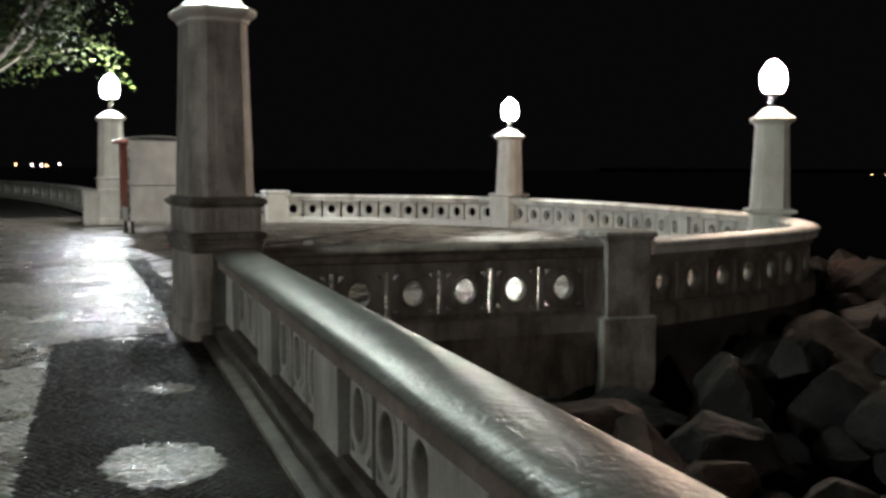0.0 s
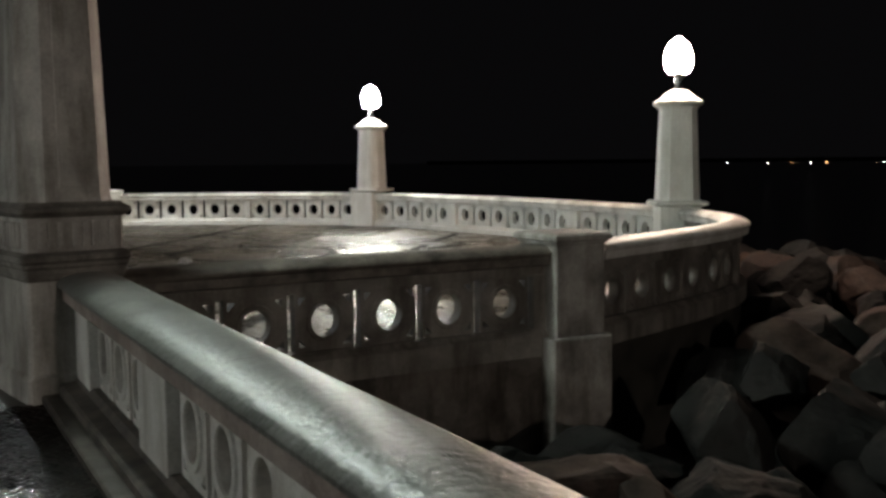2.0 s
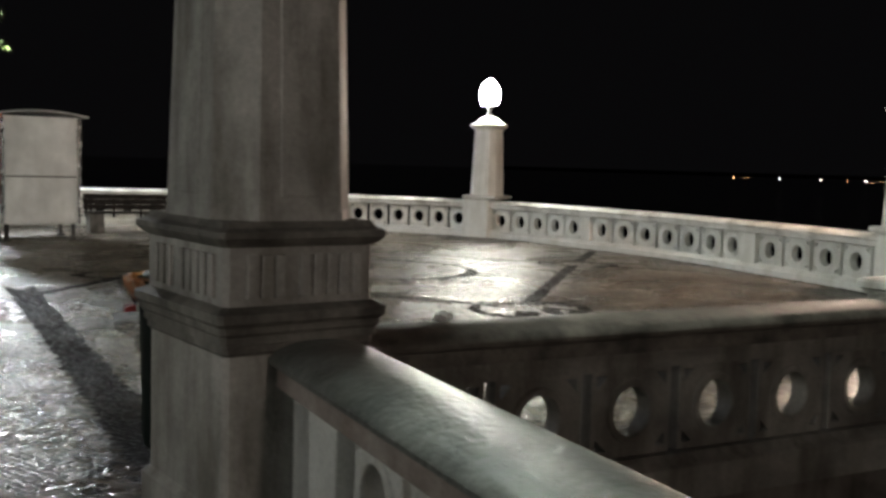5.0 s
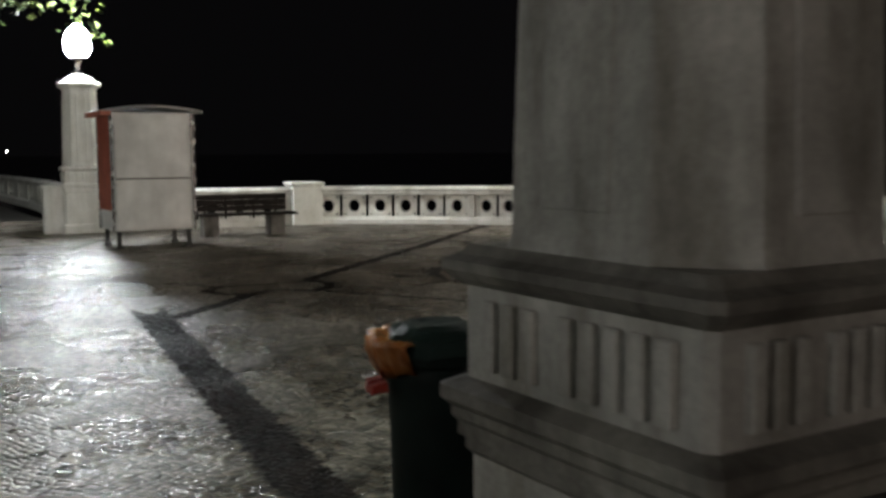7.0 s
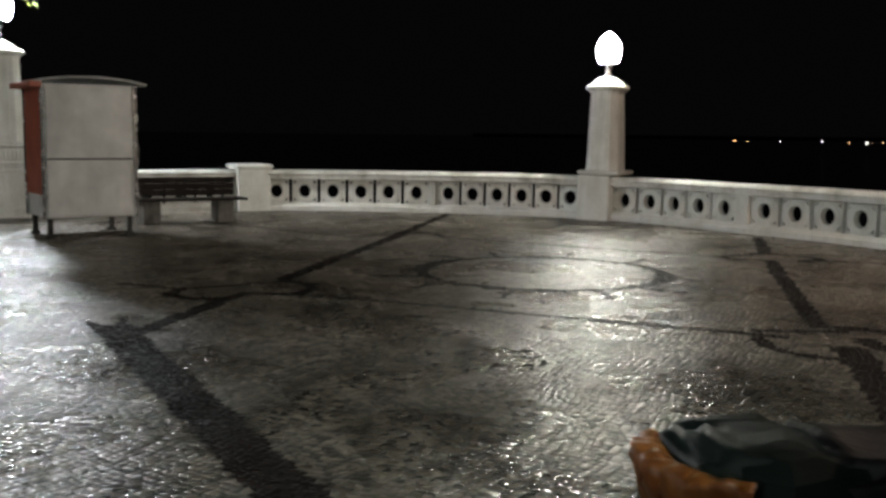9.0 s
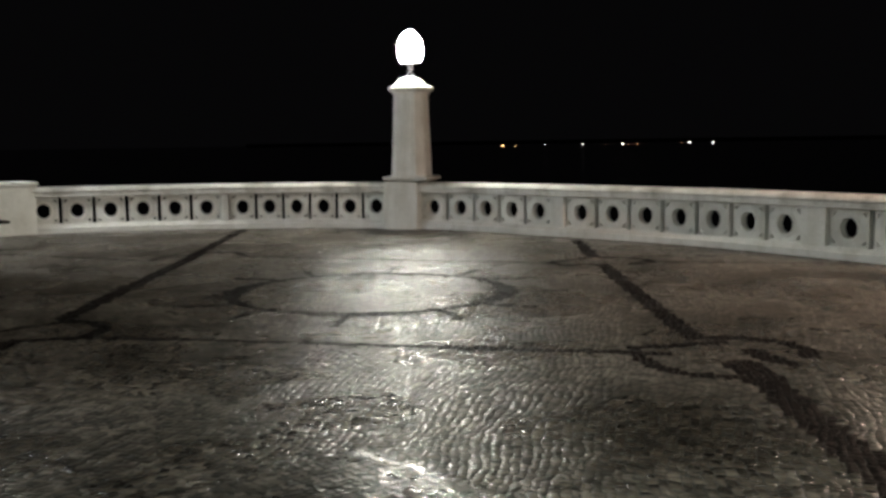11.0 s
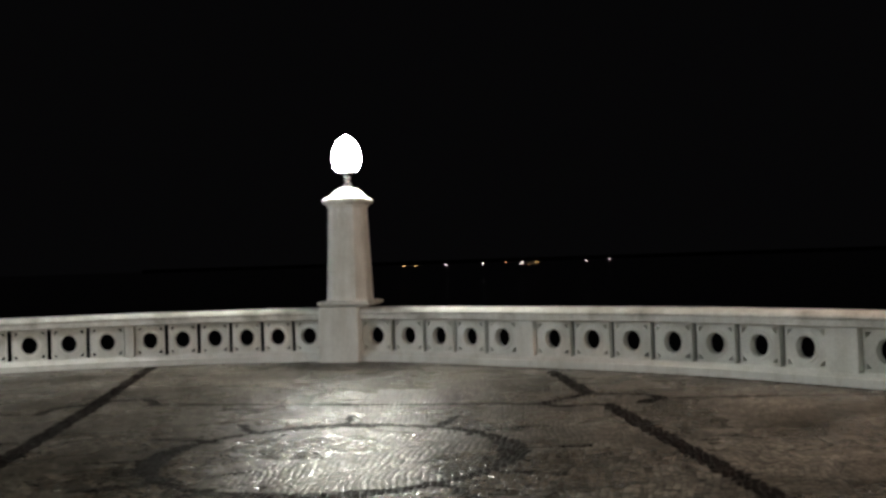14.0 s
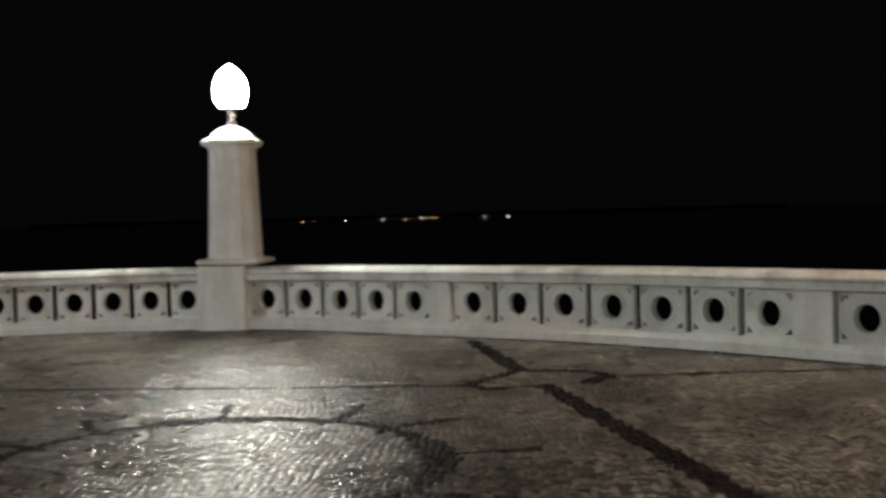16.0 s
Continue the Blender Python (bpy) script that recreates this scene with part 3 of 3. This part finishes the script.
# ---- kiosk ----
def kiosk():
    x0, x1, y0, y1, z0, z1 = 0.06, 1.44, 16.1, 17.25, 0.27, 2.29
    k = thing("kiosk", pose(0.86, 16.7, 0, 0, 0, 6) @ pose(-0.81, -16.7, 0), "closed white street kiosk with red side panels on short legs", "kiosk")
    part("body", block(x0 + 0.02, x1 - 0.02, y0 + 0.02, y1 - 0.02, z0, z1, 0.01), kiosk_white, k)
    part("lower_panel", block(x0 + 0.05, x1 - 0.05, y0 - 0.012, y0 + 0.018, z0 + 0.03, 1.15, 0.006), kiosk_white, k)
    part("upper_panel", block(x0 + 0.05, x1 - 0.05, y0 - 0.02, y0 + 0.018, 1.175, z1 - 0.05, 0.006), kiosk_white, k)
    part("seam", block(x0 + 0.05, x1 - 0.05, y0 - 0.006, y0 + 0.018, 1.152, 1.173, 0.0), dark_iron, k, "dark gap between the panels")
    part("side_panel", block(x0 - 0.01, x0 + 0.018, y0 + 0.05, y1 - 0.05, 0.62, z1 - 0.04, 0.004), kiosk_red, k, "red side panel")
    for x in (x0, x1):
        trim = part("corner_trim", block(x - 0.025, x + 0.025, y0 - 0.025, y0 + 0.03, z0, z1, 0.008), steel, k, "shiny metal corner trim")
        for z in (0.55, 1.05, 1.28, 1.75, 2.0):
            part("hinge", block(x - 0.035, x + 0.035, y0 - 0.04, y0 - 0.02, z, z + 0.09, 0.006), steel, trim)
    for x in (x0, x1):
        part("corner_trim", block(x - 0.025, x + 0.025, y1 - 0.03, y1 + 0.025, z0, z1, 0.008), steel, k, "shiny metal corner trim")
    bm = bmesh.new()
    top = [(x0 - 0.17 + (x1 - x0 + 0.32) * u, 2.32 + 0.09 * (1 - (2 * u - 1) ** 2)) for u in np.linspace(0, 1, 13)]
    rows = [[bm.verts.new((x, y, z + dz)) for x, z in top] for y, dz in ((y0 - 0.14, 0), (y1 + 0.1, 0), (y1 + 0.1, -0.035), (y0 - 0.14, -0.035))]
    for a in range(4):
        for c in range(12):
            bm.faces.new((rows[a][c], rows[a][c + 1], rows[(a + 1) % 4][c + 1], rows[(a + 1) % 4][c]))
    bm.faces.new([r[0] for r in rows])
    bm.faces.new([r[-1] for r in rows])
    part("roof", bm, roof_grey, k, "slightly arched grey sheet roof")
    part("eaves_trim", block(x0 - 0.19, x0 - 0.02, y0 - 0.15, y1 + 0.1, 2.23, 2.31, 0.01), kiosk_red, k, "red edge of the roof")
    for x in (x0 + 0.09, x1 - 0.09):
        for y in (y0 + 0.08, y1 - 0.08):
            leg = part("leg", block(x - 0.035, x + 0.035, y - 0.035, y + 0.035, -0.042, z0 + 0.005, 0.006), dark_iron, k)
            part("foot", block(x - 0.06, x + 0.06, y - 0.06, y + 0.06, -0.043, 0.015, 0.006), dark_iron, leg)


kiosk()


# ---- bench ----
def bench():
    b = thing("bench", pose(2.87, 18.2, 0), "dark wooden bench with a solid slatted back on concrete supports", "bench")
    for x in (-0.70, 0.62):
        part("support", block(x - 0.15, x + 0.15, -0.25, 0.25, -0.043, 0.36, 0.02), bench_stone, b, "stained concrete support")
    for k in range(4):
        part("seat_slat", block(-0.92, 1.02, -0.30 + k * 0.135, -0.172 + k * 0.135, 0.36, 0.405, 0.01), bench_wood, b)
    for x in (-0.75, 0.0, 0.7):
        part("bracket", block(x - 0.03, x + 0.03, 0.235, 0.28, 0.34, 0.72, 0.008), dark_iron, b)
    for k in range(3):
        part("back_slat", block(-0.92, 0.90, 0.19, 0.234, 0.43 + k * 0.115, 0.54 + k * 0.115, 0.01), bench_wood, b)


bench()


# ---- litter bin ----
def litter_bin():
    cx, cy = 0.0, 1.50
    b = thing("litter_bin", pose(cx, cy, 0, 0, 0, -27), "dark green litter bin with orange bag over its rim", "litter bin")
    part("body", turned([(0.19, -0.043), (0.205, 0.02), (0.225, 0.78), (0.23, 0.85)], 4, steps=28), bin_green, b, smooth=True)
    part("rim", turned([(0.24, 0.835), (0.25, 0.85), (0.25, 0.885), (0.24, 0.895), (0.20, 0.895), (0.20, 0.85)], 4, steps=28), bin_green, b)
    # bag edge, pulled out over the rim on the promenade side
    bm = bmesh.new()
    rows = []
    for j, (r, z) in enumerate(((0.21, 0.90), (0.255, 0.93), (0.30, 0.925), (0.30, 0.885), (0.275, 0.83), (0.245, 0.78))):
        row = []
        for i in range(40):
            a = math.radians(152 + 92 * i / 39)
            w = 0.006 * math.sin(i * 1.3 + j) + 0.009 * math.sin(i * 0.5 + 2 * j)
            row.append(bm.verts.new(((r + w) * math.cos(a), (r + w) * math.sin(a), z + w * 0.6 + (0.10 * abs(i / 39 - 0.3) - 0.03) * (j > 2))))
        rows.append(row)
    for p, q in zip(rows, rows[1:]):
        for i in range(39):
            bm.faces.new((p[i], p[i + 1], q[i + 1], q[i]))
    bag = part("bag", bm, bin_orange, b, "crumpled orange bag edge", smooth=True)
    sol = bag.modifiers.new("thickness", "SOLIDIFY")
    sol.thickness = 0.006
    # stuffed sacks: one in the mouth, one hanging over the rim
    for (x, y, z), (sx, sy, sz), name, label, seed in (((-0.02, 0.0, 0.88), (0.205, 0.205, 0.072), "rubbish", "dark green crumpled rubbish bag", 0.0),
                                                    ((0.25, -0.02, 0.80), (0.27, 0.23, 0.16), "sack", "black plastic sack hanging over the rim", 4.0)):
        bm = bmesh.new()
        bmesh.ops.create_icosphere(bm, subdivisions=4, radius=1.0)
        for v in bm.verts:
            c = v.co.copy()
            box = Vector([math.copysign(abs(k) ** 0.55, k) for k in c])
            v.co = Vector((x + box.x * sx, y + box.y * sy, z + box.z * sz))
            n = c + Vector((seed, 0, seed))
            v.co += c * (0.03 * noise.noise(n * 2.6) + 0.018 * noise.noise(n * 6.5))
        part(name, bm, bin_green if seed == 0 else bag_black, b, label, smooth=True)

    part("flap", turned([(0.16, 0.9), (0.13, 0.95), (0.05, 0.962)], 4, 0.3), bin_green, b, "creased dark green bag mouth", m=pose(0.02, -0.02, 0.0, 4, -3, 20))
    part("wrapper", sweep([(-0.03, 0.735), (-0.025, 0.765), (0.03, 0.775), (0.035, 0.74)], [(-0.235, -0.17), (-0.262, -0.11), (-0.275, -0.05)]), red_plastic, b, "red plastic wrapper")


litter_bin()


# ---- litter on the coping beside the entrance column ----
def litter():
    bm = bmesh.new()
    bmesh.ops.create_icosphere(bm, subdivisions=3, radius=1.0)
    for v in bm.verts:
        c = v.co.copy()
        k = 0.75 + 0.45 * noise.noise(c * 2.2) + 0.25 * noise.noise(c * 5.0)
        v.co = Vector((c.x * 0.085 * k, c.y * 0.045 * k, max(-0.03, c.z * 0.04 * k)))
    ob = part("plastic_bag", bm, clear_plastic, m=pose(0.99, 0.16, 0.845, 0, 0, 35))
    tagged(ob, "small crumpled white plastic bag lying on the coping", "litter")


litter()


# ---- tree ----
def tree(x, y):
    t = thing("tree", pose(x, y, 0), "broad-leaved tree reaching over the pavement near the lamp", "tree")
    bm = bmesh.new()

    def limb(pts, r0, r1):
        rings = []
        for k, p in enumerate(pts):
            f = k / (len(pts) - 1)
            r = r0 + (r1 - r0) * f
            rings.append([bm.verts.new((p[0] + r * math.cos(a), p[1] + r * math.sin(a), p[2])) for a in np.linspace(0, 2 * math.pi, 9)[:-1]])
        for a, b in zip(rings, rings[1:]):
            for k in range(8):
                bm.faces.new((a[k], a[(k + 1) % 8], b[(k + 1) % 8], b[k]))
    limb([(0, 0, -0.1), (0.05, 0, 1.2), (0.2, 0.05, 2.6), (0.35, 0, 3.6)], 0.24, 0.15)
    r = random.Random(11)
    tips = []
    for k in range(11):
        a = r.uniform(-1.0, 1.0) if k < 6 else r.uniform(0, 6.28)
        reach = r.uniform(2.0, 4.4)
        end = (0.35 + reach * math.cos(a), reach * math.sin(a), r.uniform(4.9, 7.0))
        mid = (0.35 + reach * 0.45 * math.cos(a), reach * 0.45 * math.sin(a), 4.6)
        limb([(0.35, 0, 3.5), mid, end], 0.11, 0.02)
        tips += [end, tuple((m + e) / 2 for m, e in zip(mid, end))]
    part("trunk", bm, bark, t)
    verts, faces = [], []
    for tip in tips:
        for c in range(9):
            cen = Vector(tip) + Vector((r.gauss(0, 0.55), r.gauss(0, 0.55), r.gauss(0, 0.35)))
            for _ in range(24):
                p = cen + Vector((r.gauss(0, 0.24), r.gauss(0, 0.24), r.gauss(0, 0.17)))
                m = Euler((r.uniform(-1, 1), r.uniform(-1, 1), r.uniform(0, 6.28))).to_matrix()
                ln, w = r.uniform(0.10, 0.20), r.uniform(0.045, 0.08)
                n0 = len(verts)
                verts += [tuple(p + m @ Vector(q)) for q in ((0, 0, 0), (ln * 0.5, w, 0.012), (ln, 0, -0.02), (ln * 0.5, -w, 0.012))]
                faces += [(n0, n0 + 1, n0 + 2), (n0, n0 + 2, n0 + 3)]
    crown = place("crown", mesh_of("crown", verts, faces, [leaf]), t)
    crown["kind"] = "stuff"


tree(-4.3, 20.6)

# ---- lights across the bay ----
spark = bpy.data.meshes.new("far_light")
bm = bmesh.new()
bmesh.ops.create_icosphere(bm, subdivisions=1, radius=1.0)
bm.to_mesh(spark)
bm.free()
sparks = []
for m in (spark_white, spark_orange):
    me = spark.copy()
    me.materials.append(m)
    sparks.append(me)
shore = new("backdrop", mesh_of("backdrop", [(1200, 2100, -5), (2600, 900, -5), (2600, 900, 6), (1200, 2100, 4)], [(0, 1, 2, 3)], [boulder_grey]))
tagged(shore, "black far shore across the bay", "shore", kind="structure")


def far_light(dx, dy, dist, z, size, kind):
    ob = new("distant_lamp", sparks[kind])
    n = math.hypot(dx, dy)
    ob.matrix_basis = pose(dx / n * dist, dy / n * dist, z) @ Matrix.Diagonal((size, size, size, 1))
    tagged(ob, "tiny orange light on the far shore" if kind else "tiny white light on the far shore", "distant light", "lights on the far shore")


for bearing, z, size, kind in ((44.1, -3, 1.9, 1), (44.8, -3.5, 1.2, 1), (46.5, -3, 1.6, 0), (48.6, -3, 1.8, 0), (49.9, -3.5, 1.0, 1), (50.8, -3, 2.2, 0), (51.1, -4.5, 1.9, 1), (51.6, -3, 1.5, 1), (54.0, -3, 1.0, 1), (54.4, -2.5, 1.4, 0), (55.7, -3, 1.3, 0)):
    far_light(math.sin(radians(bearing)), math.cos(radians(bearing)), 1400, z, size * 0.36, kind)
def far_street_lamp(bearing, dist, z, kind):
    ob = thing("distant_street_lamp", pose(dist * math.sin(radians(bearing)), dist * math.cos(radians(bearing)), -0.13), "tiny glowing lamp far along the promenade", "distant light", "lamps far along the promenade")
    part("pole", block(-0.06, 0.06, -0.06, 0.06, 0, z, 0), dark_iron, ob)
    place("bulb", sparks[kind], ob, m=pose(0, 0, z) @ Matrix.Diagonal((0.3, 0.3, 0.3, 1)))


for bearing, dist, z, kind in ((-2.4, 300, 2.2, 1), (-1.6, 300, 2.0, 0), (-1.1, 300, 2.0, 0), (-0.85, 300, 1.9, 1), (-0.2, 320, 2.6, 0)):
    far_street_lamp(bearing, dist, z, kind)


# ---- paving stones, last ----
def near_segment(x, y, a, b, half):
    ax, ay, bx, by = *a, *b
    t = np.clip(((x - ax) * (bx - ax) + (y - ay) * (by - ay)) / ((bx - ax) ** 2 + (by - ay) ** 2), 0, 1)
    return np.hypot(x - ax - t * (bx - ax), y - ay - t * (by - ay)) < half


# strokes of the mosaic: half width, then plan points
STROKES = (
    (0.10, (8.2, 18.2), (5.68, 15.05)), (0.10, (5.6, 14.9), (2.1, 10.75)), (0.10, (0.95, 9.45), (-0.1, 8.2)),
    (0.09, (10.75, 12.1), (9.2, 10.42)), (0.095, (8.6, 9.75), (6.9, 7.82), (5.42, 6.12)), (0.15, (4.85, 5.28), (4.55, 4.95)), (0.12, (4.6, 5.0), (3.35, 3.62), (1.6, 1.5)),
    (0.055, (1.97, 9.5), (3.1, 8.07), (3.7, 7.25)), (0.075, (3.62, 7.35), (4.25, 6.55), (4.75, 5.9)), (0.05, (5.75, 4.7), (7.9, 1.7)),
    (0.055, (5.9, 14.2), (7.35, 11.8), (8.28, 10.38)), (0.05, (9.35, 9.45), (10.2, 8.4), (11.0, 7.3)), (0.05, (4.6, 14.8), (3.4, 17.4)),
    # knot towards the entrance
    (0.07, (4.75, 6.2), (5.0, 6.05), (5.4, 5.85)), (0.08, (5.4, 6.1), (5.66, 5.8), (5.75, 5.5), (5.6, 5.2), (5.42, 5.12)), (0.09, (5.3, 5.5), (5.15, 5.3), (5.12, 5.08)),
    (0.075, (4.52, 5.95), (4.35, 5.65), (4.32, 5.4), (4.45, 5.14)),
    # knot towards the sea
    (0.07, (9.2, 10.4), (9.4, 10.05), (9.45, 9.75), (9.3, 9.5)), (0.09, (9.2, 9.55), (8.95, 9.52)), (0.065, (9.2, 10.42), (8.75, 10.4), (8.32, 10.38), (8.22, 10.1), (8.6, 9.78)),
    # knot beside the promenade
    (0.075, (2.05, 10.6), (2.2, 10.25), (2.12, 9.88), (1.85, 9.65), (1.6, 9.75), (1.36, 9.9), (0.97, 9.5)), (0.045, (2.05, 10.5), (1.36, 10.45), (0.83, 10.5), (0.35, 11.1)), (0.075, (0.83, 10.42), (0.64, 10.15), (0.74, 9.83), (1.0, 9.68)),
    # knot by the lamp
    (0.06, (5.68, 15.05), (6.1, 14.7), (5.95, 14.25)), (0.06, (5.6, 14.9), (5.1, 14.95), (4.7, 14.6)),
)


def dark_pattern(x, y):
    """The dark stone drawing of the mosaic: diagonals, cross lines, curled knots where they meet, a ring with tails."""
    dark = np.zeros(len(x), bool)
    for half, *pts in STROKES:
        for p, q in zip(pts, pts[1:]):
            dark |= near_segment(x, y, p, q, half)
    cx, cy, rad = 5.12, 10.05, 1.47
    r, a = np.hypot(x - cx, y - cy), np.degrees(np.arctan2(y - cy, x - cx))
    dark |= abs(r - rad) < 0.05 + 0.075 * np.abs(np.cos(np.radians(a * 2 + 90))) ** 3
    for k in range(4):
        b = radians(90 * k - 45)
        e, n = Vector((math.cos(b), math.sin(b))), Vector((-math.sin(b), math.cos(b)))
        c = Vector((cx, cy))
        dark |= near_segment(x, y, c + e * rad, c + e * (rad + 0.62), 0.04)
        for side in (-1, 1):
            tail = [c + e * 1.15 + n * 0.75 * side, c + e * 1.38 + n * 0.95 * side, c + e * 1.75 + n * 1.05 * side]
            for p, q in zip(tail, tail[1:]):
                dark |= near_segment(x, y, p, q, 0.05)
    dark |= (wall_gap(x, y) < 0.30) & (x > 3.0) & (y > 0.3) & (y < WIDTH - 0.2)
    strip = (x > -1.53 + 0.04 * y) & (x < 0.3) & (y < 0.25 - 0.3 * (x + 0.5) ** 2)
    # The first oval is a bright puddle reflection, drawn in pale stones.
    for ox, oy, ow, ol in ((-0.9, 0.0, 0.19, 0.10), (-0.70, -2.40, 0.19, 0.20), (-0.93, -4.38, 0.34, 0.46), (-1.0, -6.6, 0.34, 0.46)):
        strip &= ~(((x - ox) / ow) ** 2 + ((y - oy) / ol) ** 2 < 1)
    dark |= strip
    dark |= (x > -0.33) & (x < 0.0) & (y > 0.7) & (y < 9.2 + 0.5 * np.sin(9 * x))
    return dark


CELL = 0.052
BOX = (0.710, 1.740, 4.510, 5.540)


def paving(x0, x1, y0, y1, keep, seed):
    """Corners of rough square stones on a shaken grid: a sloped rim and a tilted, slightly raised top each."""
    g = np.random.default_rng(seed)
    half = max((x1 - x0) * 0.815 + (y1 - y0) * 0.582, (x1 - x0) * 0.582 + (y1 - y0) * 0.815) / 2 + 0.3 if x1 - x0 > 1 else (x1 - x0) / 2
    nx = ny = int(2 * half / CELL)
    bx, by = (x0 + x1) / 2 - half, (y0 + y1) / 2 - half
    gx = bx + CELL * np.arange(nx + 1)[:, None] + g.uniform(-0.33, 0.33, (nx + 1, ny + 1)) * CELL
    gy = by + CELL * np.arange(ny + 1)[None, :] + g.uniform(-0.3, 0.3, (nx + 1, ny + 1)) * CELL
    warp = (0.0, 0.0)
    if x1 - x0 > 1:
        u, w = CELL * np.arange(nx + 1)[:, None], CELL * np.arange(ny + 1)[None, :]
        warp = (0.05 * np.sin(2.1 * w + 0.9 * u) + 0.021 * np.sin(6.3 * w - 3.7 * u + 1), 0.05 * np.sin(1.9 * u - 1.1 * w) + 0.021 * np.sin(5.7 * u + 4.3 * w + 2))
    wx, wy = warp
    mx, my, ca, sa = (x0 + x1) / 2, (y0 + y1) / 2, math.cos(0.62), math.sin(0.62)
    hx, hy = (gx + wx - mx) * 1.0, (gy + wy - my) * 1.0
    gx, gy = mx + ca * hx - sa * hy, my + sa * hx + ca * hy
    q = np.stack([np.stack([gx[:-1, :-1], gy[:-1, :-1]], -1), np.stack([gx[1:, :-1], gy[1:, :-1]], -1), np.stack([gx[1:, 1:], gy[1:, 1:]], -1), np.stack([gx[:-1, 1:], gy[:-1, 1:]], -1)], 2).reshape(-1, 4, 2)
    c = q.mean(1)
    ok = keep(c[:, 0], c[:, 1]) & (c[:, 0] > x0) & (c[:, 0] < x1) & (c[:, 1] > y0) & (c[:, 1] < y1)
    q, c = q[ok], c[ok]
    n = len(c)
    spin = g.normal(0, 0.22, n) if x1 - x0 > 1 else np.zeros(n)
    co, si = np.cos(spin)[:, None], np.sin(spin)[:, None]
    dx, dy = q[..., 0] - c[:, :1], q[..., 1] - c[:, 1:]
    q = c[:, None] + 0.97 * np.stack([co * dx - si * dy, si * dx + co * dy], -1)
    outer = c[:, None] + (q - c[:, None]) * g.uniform(0.87, 0.96, (n, 1, 1))
    inner = c[:, None] + (q - c[:, None]) * g.uniform(0.74, 0.84, (n, 1, 1))
    tilt = g.normal(0, 0.065, (n, 1, 2))
    lift = g.normal(0, 0.0012, (n, 1))
    zi = FLOOR + lift + ((inner - c[:, None]) * tilt).sum(-1)
    zo = FLOOR + lift - 0.0022 + ((outer - c[:, None]) * tilt).sum(-1)
    v = np.concatenate([np.concatenate([outer, zo[..., None]], -1), np.concatenate([inner, zi[..., None]], -1)], 1)
    f = np.array([(4, 5, 6, 7)] + [(k, (k + 1) % 4, 4 + (k + 1) % 4, 4 + k) for k in range(4)])
    faces = (np.arange(n)[:, None, None] * 8 + f[None]).reshape(-1, 4)
    return v.reshape(-1, 3), faces, np.repeat(dark_pattern(c[:, 0], c[:, 1]), len(f)), c


def paving_object(parent, args, seed):
    v, f, dark, _ = paving(*args, seed)
    me = bpy.data.meshes.new("paving_stones")
    me.vertices.add(len(v))
    me.vertices.foreach_set("co", v.ravel())
    me.loops.add(f.size)
    me.loops.foreach_set("vertex_index", f.ravel().astype(np.int32))
    me.polygons.add(len(f))
    me.polygons.foreach_set("loop_start", (np.arange(len(f)) * 4).astype(np.int32))
    me.polygons.foreach_set("material_index", dark.astype(np.int32))
    me.materials.append(white_stone)
    me.materials.append(black_stone)
    me.update(calc_edges=True)
    me.validate()
    ob = place("paving_stones", me, parent)
    ob["kind"] = "stuff"


def inside_belvedere(x, y):
    return (wall_gap(x, y) > 0.15) & (x > -0.14) & (y > 0.3) & (y < WIDTH - 0.2) & ~((x > BOX[0]) & (x < BOX[1]) & (y > BOX[2]) & (y < BOX[3])) & ~((x < 0.5) & ((y < 0.58) | (y > WIDTH - 0.45)))


def on_promenade(x, y):
    edge = np.where(y < 0.7, 0.165 + 0.033 * y - 0.2, -0.14)
    return (x < edge) & ~((abs(x) < 0.48) & (abs(y - 0.14) < 0.5)) & ~((x > -0.48) & (y > WIDTH - 0.45))


paving_object(floor, (-0.3, 12.3, 0.0, 21.0, inside_belvedere), 5)
paving_object(prom, (-4.4, 0.4, -11.2, 25.0, on_promenade), 6)

# the stones passed nearest, one by one
variants = []
for k in range(30):
    v, f, _, c = paving(0, 0.053, 0, 0.053, lambda x, y: x > -9, 20 + k)
    v = v[:8] - np.array([c[0][0], c[0][1], FLOOR])
    for mat in (white_stone, black_stone):
        variants.append(mesh_of("stone", [tuple(p) for p in v], [tuple(int(i) for i in q) for q in f[:5]], [mat]))
rng = random.Random(9)
cols = int((BOX[1] - BOX[0]) / CELL)
for i in range(cols + 1):
    for j in range(cols + 1):
        x, y = BOX[0] + (i + 0.5) * CELL + rng.uniform(-0.01, 0.01), BOX[2] + (j + 0.5) * CELL + rng.uniform(-0.01, 0.01)
        d = bool(dark_pattern(np.array([x]), np.array([y]))[0])
        place("stone", variants[2 * rng.randrange(30) + d], floor, m=pose(x, y, FLOOR, 0, 0, rng.uniform(0, 360)) @ Matrix.Diagonal((1.06, 1.06, 1, 1)))
